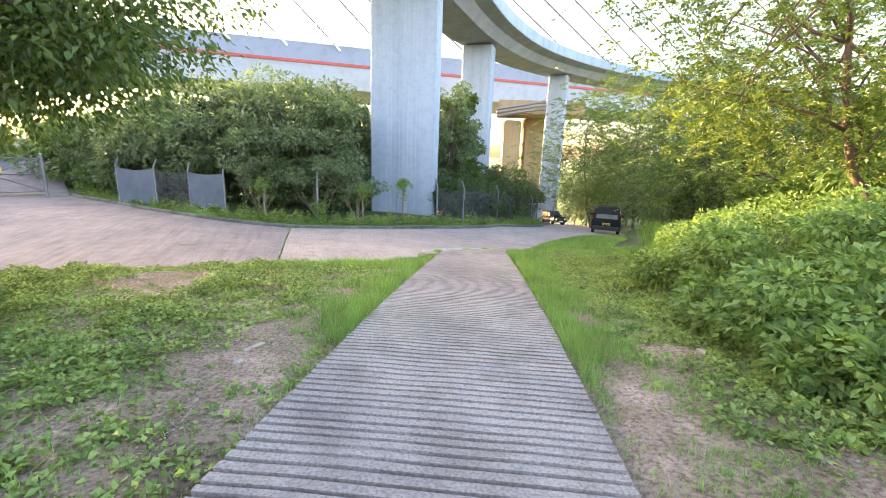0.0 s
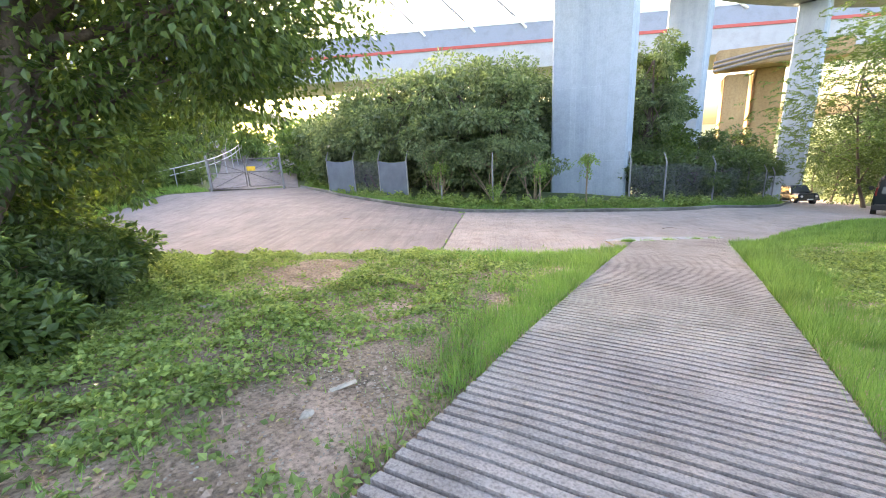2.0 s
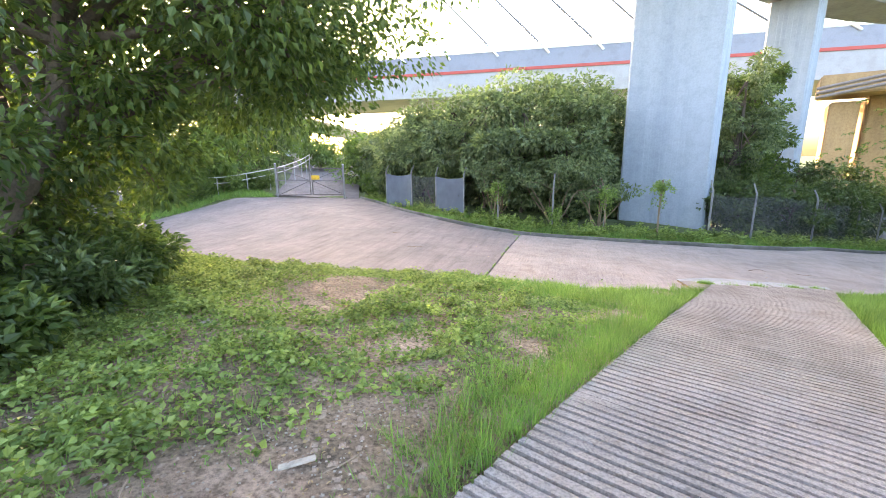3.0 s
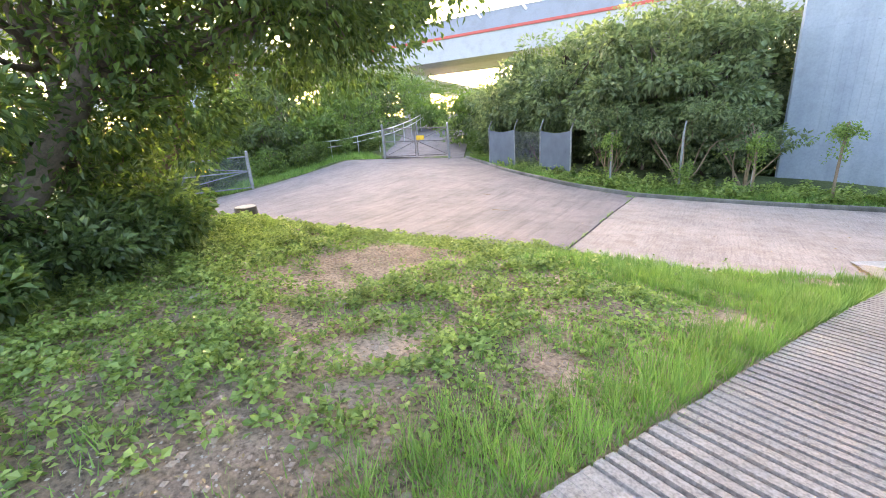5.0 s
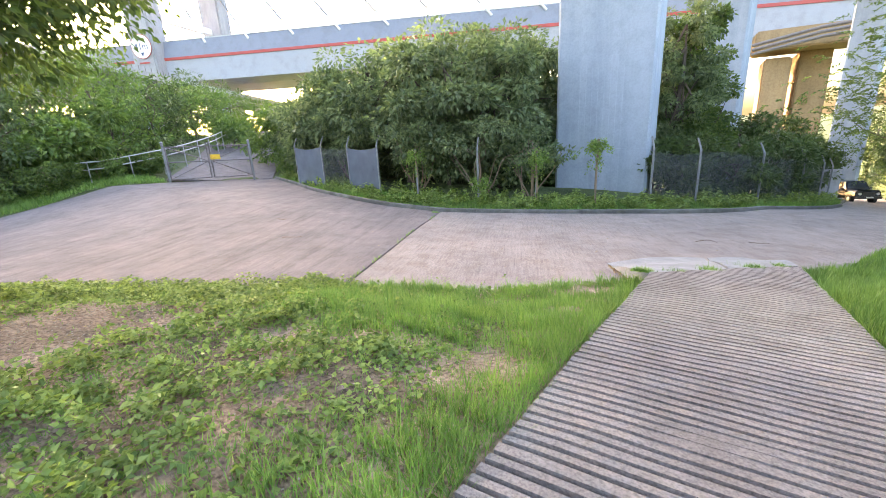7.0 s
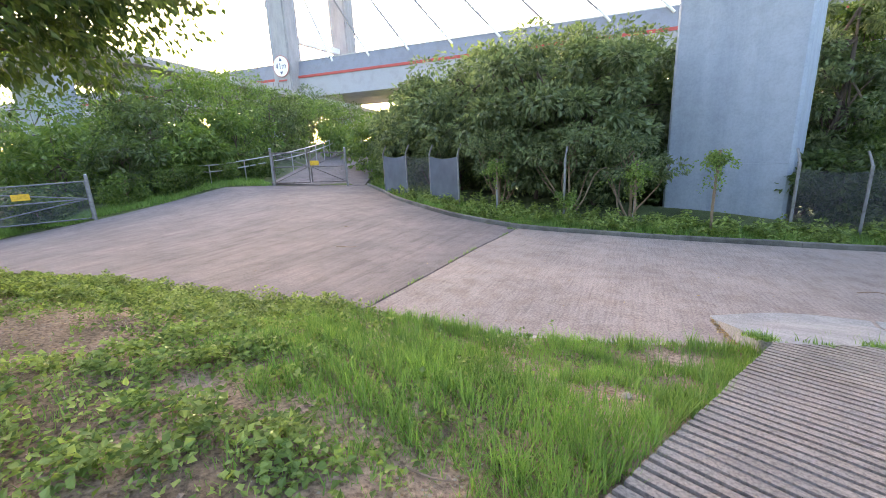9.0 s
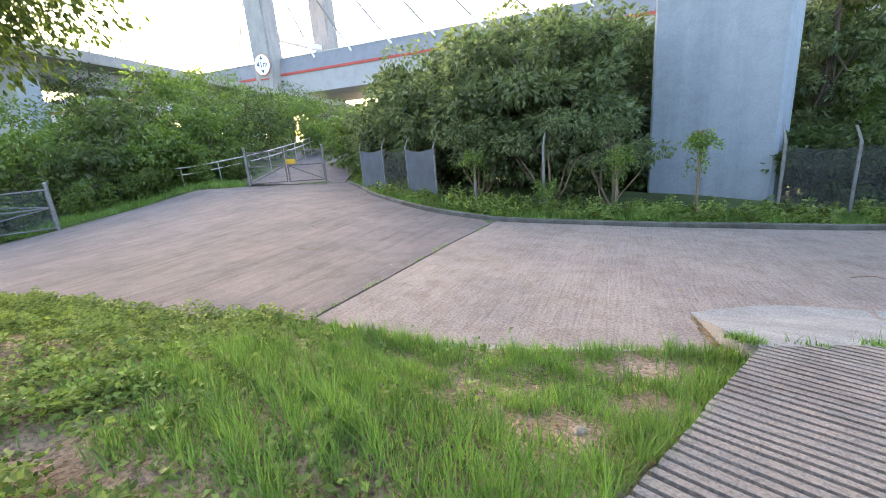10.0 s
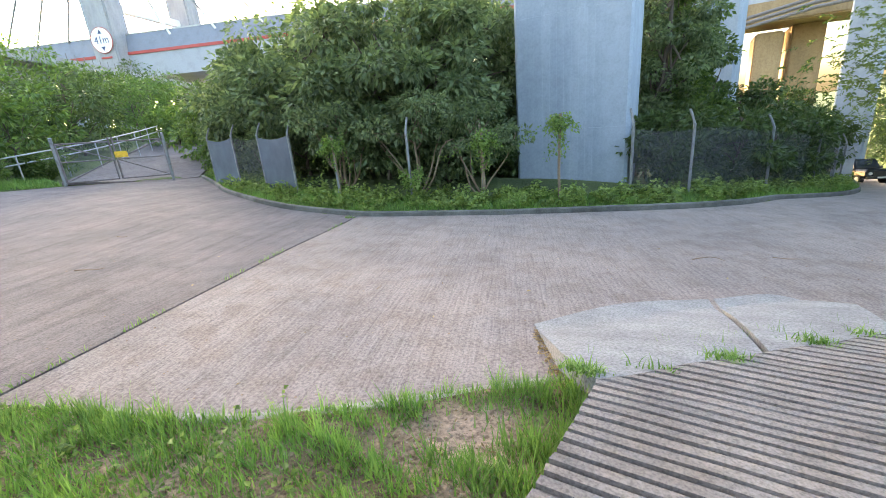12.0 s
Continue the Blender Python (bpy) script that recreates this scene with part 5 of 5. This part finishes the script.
def weeds(name, label, x, y, size, per, rng, mat, height):
    n = len(x)
    z = ground_z(x, y)
    i = np.repeat(np.arange(n), per)
    a = rng.uniform(0, 6.283, len(i))
    h = height[i] * rng.uniform(0.15, 1.0, len(i))
    p = np.c_[x[i] + np.cos(a) * 0.03, y[i] + np.sin(a) * 0.03, z[i] + h]
    al = np.c_[np.cos(a), np.sin(a), rng.uniform(-0.1, 0.6, len(i))]
    v, f = leaves(p, al, size, 0.72, rng, 0.2)
    tagged(mesh_np(name, v, f, mat), label, "weeds", kind="stuff")


def weed_cover(x, y):
    """Where weeds mat together: ragged clumps on the verge, a dense belt along the road and under the tree."""
    w = 0.65 * wavy(x, y, 62, 1.3) + 0.6 * wavy(x, y, 66, 0.5)
    clump = smooth_step(w, -0.2, 0.4) * (0.35 + 0.65 * smooth_step(-x, 1.8, 3.4))
    belt = (1 - smooth_step(side_of(x, y, NEAR_LOCAL) + 0.4 * wavy(x, y, 67, 0.8), 0.9, 1.9)) * smooth_step(-x, 5.2, 6.4)
    shade = smooth_step(-x - 0.55 * (y - 2.0) + 0.7 * wavy(x, y, 68, 1.0), 3.6, 5.2) * (y < 7)
    return np.clip(np.maximum(np.maximum(clump, belt), shade), 0.15, 1)


x, y = scatter(92000, (-12, 0.4), (-1.5, 13.5), lambda x, y: verge_keep(x, y) * weed_cover(x, y) * (1 - bare(x, y)) * (1 - 0.8 * lush(x, y)) * (1 - 0.85 * smooth_step(y, 10, 11) * smooth_step(x, -5.8, -4.8)), rng)
weeds("leafy_weeds", "low broad-leaved weeds creeping over the soil", x, y, 0.058, 4, rng, L_WEED, 0.02 + 0.16 * weed_cover(x, y) * smooth_step(-x, 1.6, 3.5) * np.clip(0.75 + 0.7 * wavy(x, y, 69, 0.8), 0.3, 1.5))
x, y = scatter(26000, (1.3, 0.6), (6, 14), lambda x, y: verge_keep(x, y) * smooth_step(x + 0.5 * wavy(x, y, 65, 1.2), 1.7, 3.0) * (1 - bare(x, y)) * 0.8, rng)
weeds("leafy_weeds", "broad-leaved weeds below the bushes", x, y, 0.06, 6, rng, L_WEED, 0.05 + 0.1 * np.clip(wavy(x, y, 64, 1.2), 0, 1))
idx = rng.randint(0, len(k) - 1, 3600)
off = rng.uniform(0.3, 2.4, len(idx))
t = k[idx + 1] - k[idx]
t /= np.linalg.norm(t, axis=1, keepdims=True)
x, y = k[idx, 0] - t[:, 1] * off, k[idx, 1] + t[:, 0] * off
kp = wavy(x, y, 52, 2.2) > -0.15
weeds("kerb_weeds", "bushy weeds on the strip behind the kerb", x[kp], y[kp], 0.13, 16, rng, L_WEED, 0.2 + 0.5 * rng.uniform(0, 1, kp.sum()) * np.clip(0.5 + wavy(x[kp], y[kp], 53, 1.5), 0.1, 1))

# dead leaves and chips on the bare soil
x, y = scatter(20000, (-9, 0.5), (4, 14), lambda x, y: verge_keep(x, y) * (0.12 + 0.6 * bare(x, y)), rng)
v, f = leaves(np.c_[x, y, ground_z(x, y) + 0.012], rng.normal(0, 1, (len(x), 3)) * (1, 1, 0.1), 0.035, 0.5, rng, 0.1, 0.8)
tagged(mesh_np("leaf_litter", v, f, L_DRY), "scattered dead leaves and wood chips on soil", "leaf litter", kind="stuff")


def pebbles(name, label, x, y, z, r, mat, rng):
    base = np.array([(1, 0, 0), (-1, 0, 0), (0, 1, 0), (0, -1, 0), (0, 0, 1), (0, 0, -1)], float)
    tri = np.array([(0, 2, 4), (2, 1, 4), (1, 3, 4), (3, 0, 4), (2, 0, 5), (1, 2, 5), (3, 1, 5), (0, 3, 5)])
    n = len(x)
    v = base[None] * r[:, None, None] * rng.uniform(0.6, 1.3, (n, 6, 1)) * (1, 1, 0.6) + np.c_[x, y, z][:, None, :]
    tagged(mesh_np(name, v.reshape(-1, 3), (np.arange(n)[:, None, None] * 6 + tri).reshape(-1, 3), mat), label, "gravel", kind="stuff")


x, y = scatter(34000, (-8, 0.5), (3.5, 14.4), lambda x, y: verge_keep(x, y) * (0.05 + 0.9 * bare(x, y)), rng)
pebbles("gravel", "small pale stones scattered on the soil", x, y, ground_z(x, y) + 0.004, rng.uniform(0.004, 0.014, len(x)), M_STONE, rng)
M_CLOD = concrete("dry_earth_clod", (0.38, 0.275, 0.205), (0.25, 0.175, 0.13), (0.7, 0.68, 0.65), 60)
x, y = scatter(20000, (-8.5, 0.6), (3.5, 14.4), lambda x, y: verge_keep(x, y) * (0.04 + 0.9 * bare(x, y) ** 2), rng)
pebbles("earth_clods", "crumbled reddish earth clods on bare soil", x, y, ground_z(x, y) + 0.004, 0.008 + 0.03 * rng.uniform(0, 1, len(x)) ** 3, M_CLOD, rng)
x, y = scatter(2600, (-12, 11.5), (4, 22), lambda x, y: (side_of(x, y, NEAR) < -0.05) & (side_of(x, y, KERB) > 0.1), rng)
x, y = x[:500], y[:500]
pebbles("road_grit", "loose grit and crumbs on the road", x, y, road_z(x, y) + 0.004, rng.uniform(0.005, 0.016, len(x)), M_STICK, rng)


# tufts in the slab joint and at the ramp's lip
tx, ty = [], []
for t in rng.uniform(0, 1, 420):
    if math.sin(t * 40) + math.sin(t * 17) > 0.2:
        tx.append(-5.95 - 3.6 * t + rng.normal(0, 0.015))
        ty.append(11.81 + 8.89 * t)
for cx, cy, n in ((-0.25, 14.98, 160), (0.45, 15.72, 140), (0.9, 16.15, 60), (-1.25, 14.22, 240), (-0.75, 14.5, 50), (-9.6, 20.4, 120)):
    tx += list(cx + rng.normal(0, 0.09, n))
    ty += list(cy + rng.normal(0, 0.05, n))
tx, ty = np.array(tx), np.array(ty)
v, f = blades(tx, ty, np.maximum(road_z(tx, ty), np.where(ty < 17, patch_z(tx, ty), -9)) - 0.01, 0.075, 0.006, rng, 0.9)
tagged(mesh_np("joint_grass", v, f, L_GRASS), "grass tufts growing in the concrete joints", "grass", kind="stuff")
# leaf drift beside the pale patch, and crumbs on the road
x = np.r_[-2.0 + rng.uniform(0, 0.5, 160), rng.uniform(-9, 2, 60)]
y = np.r_[15.3 - (x[:160] + 2.0) * 1.7, rng.uniform(13, 20, 60)] + rng.normal(0, 0.05, 220)
ok = side_of(x, y, NEAR) < -0.05
x, y = x[ok], y[ok]
v, f = leaves(np.c_[x, y, road_z(x, y) + 0.012], rng.normal(0, 1, (len(x), 3)) * (1, 1, 0.1), 0.05, 0.5, rng, 0.15, 0.8)
tagged(mesh_np("road_leaf_litter", v, f, L_DRY), "brown dead leaves drifted against the patch", "leaf litter", kind="stuff")


def lump(name, label, category, x, y, r, squash, mat, seed):
    """A stone with broken facets, half sunk in the soil."""
    g = np.random.RandomState(seed)
    bm = bmesh.new()
    bmesh.ops.create_icosphere(bm, subdivisions=2, radius=r)
    for q in bm.verts:
        q.co *= g.uniform(0.82, 1.15)
        q.co.x *= squash[0]
        q.co.y *= squash[1]
        q.co.z *= squash[2]
    ob = part(name, bm, mat)
    ob.location = (x, y, float(ground_z(x, y)) + r * squash[2] * 0.4)
    ob.rotation_euler.z = g.uniform(0, 6)
    return tagged(ob, label, category)


lump("stone", "pale rough stone lying on the verge", "stone", -2.29, 3.62, 0.045, (1.3, 1, 0.6), M_STONE, 1)
lump("stone", "flat pale stone in the grass by the bushes", "stone", 2.67, 4.55, 0.08, (1.5, 0.9, 0.4), M_STONE, 2)
lump("stone", "small pale stone on bare soil", "stone", -1.75, 11.7, 0.045, (1.2, 1, 0.7), M_STONE, 3)
lump("stone", "small pale stone on bare soil", "stone", -4.6, 6.2, 0.06, (1.3, 1, 0.5), M_STONE, 4)
lump("stone", "grey stone half hidden in weeds", "stone", -5.6, 4.9, 0.08, (1.3, 1, 0.6), M_STONE, 5)
# a splintered board and sticks
bm = bmesh.new()
box(bm, (-0.11, -0.03, 0), (0.11, 0.028, 0.014), 0.004)
for q in bm.verts:
    q.co.y *= 0.6 + 0.4 * math.cos(q.co.x * 6)
board = part("board_scrap", bm, M_STICK_PALE)
board.matrix_world = pose(-2.35, 4.06, float(ground_z(-2.35, 4.06)) + 0.012, -5, -3, 58)
tagged(board, "pale splintered scrap of wood on bare soil", "wood scrap")
for i, (x, y, a, ln) in enumerate(((-2.15, 4.25, 80, 0.30), (-2.75, 3.3, 150, 0.22), (-2.1, 9.75, 20, 0.32), (2.1, 3.6, 120, 0.35), (2.6, 2.9, 35, 0.45), (-3.0, 5.1, 70, 0.2))):
    g = np.random.RandomState(i + 50)
    ob = part("stick", tube(bmesh.new(), limb(g, (-ln / 2, 0, 0), (ln / 2, 0, 0.01), 0.012), [0.009, 0.008, 0.008, 0.007, 0.006, 0.005, 0.003], 6), M_STICK)
    ob.matrix_world = pose(x, y, float(ground_z(x, y)) + 0.015, 0, 0, a)
    tagged(ob, "thin dry brown stick lying on the soil", "stick", "sticks on the verge")
for i, (x, y, a, ln) in enumerate(((-10.5, 14.2, 30, 0.6), (-13.0, 15.8, 10, 0.4), (-4.6, 15.6, 60, 0.3), (-0.3, 19.4, 5, 0.5), (0.9, 20.2, 0, 0.45))):
    g = np.random.RandomState(i + 70)
    ob = part("stick", tube(bmesh.new(), limb(g, (-ln / 2, 0, 0), (ln / 2, 0, 0.01), 0.02), [0.012, 0.011, 0.010, 0.009, 0.008, 0.006, 0.004], 6), M_STICK)
    ob.matrix_world = pose(x, y, float(road_z(x, y)) + 0.015, 0, 0, a)
    tagged(ob, "fallen dry twig lying on the road", "stick", "twigs on the road")
# tree stump
stump = thing("tree_stump", "sawn tree stump with a pale top in weeds", "tree stump", (-12.2, 6.7, float(ground_z(-12.2, 6.7)) - 0.1))
part("stump_side", tube(bmesh.new(), [(0, 0, 0), (0, 0, 0.2), (0.01, 0, 0.42)], [0.36, 0.29, 0.27], 16), M_BARK, stump)
part("sawn_top", tube(bmesh.new(), [(0.01, 0, 0.424), (0.01, 0, 0.44)], [0.26, 0.25], 16), M_STICK_PALE, stump)
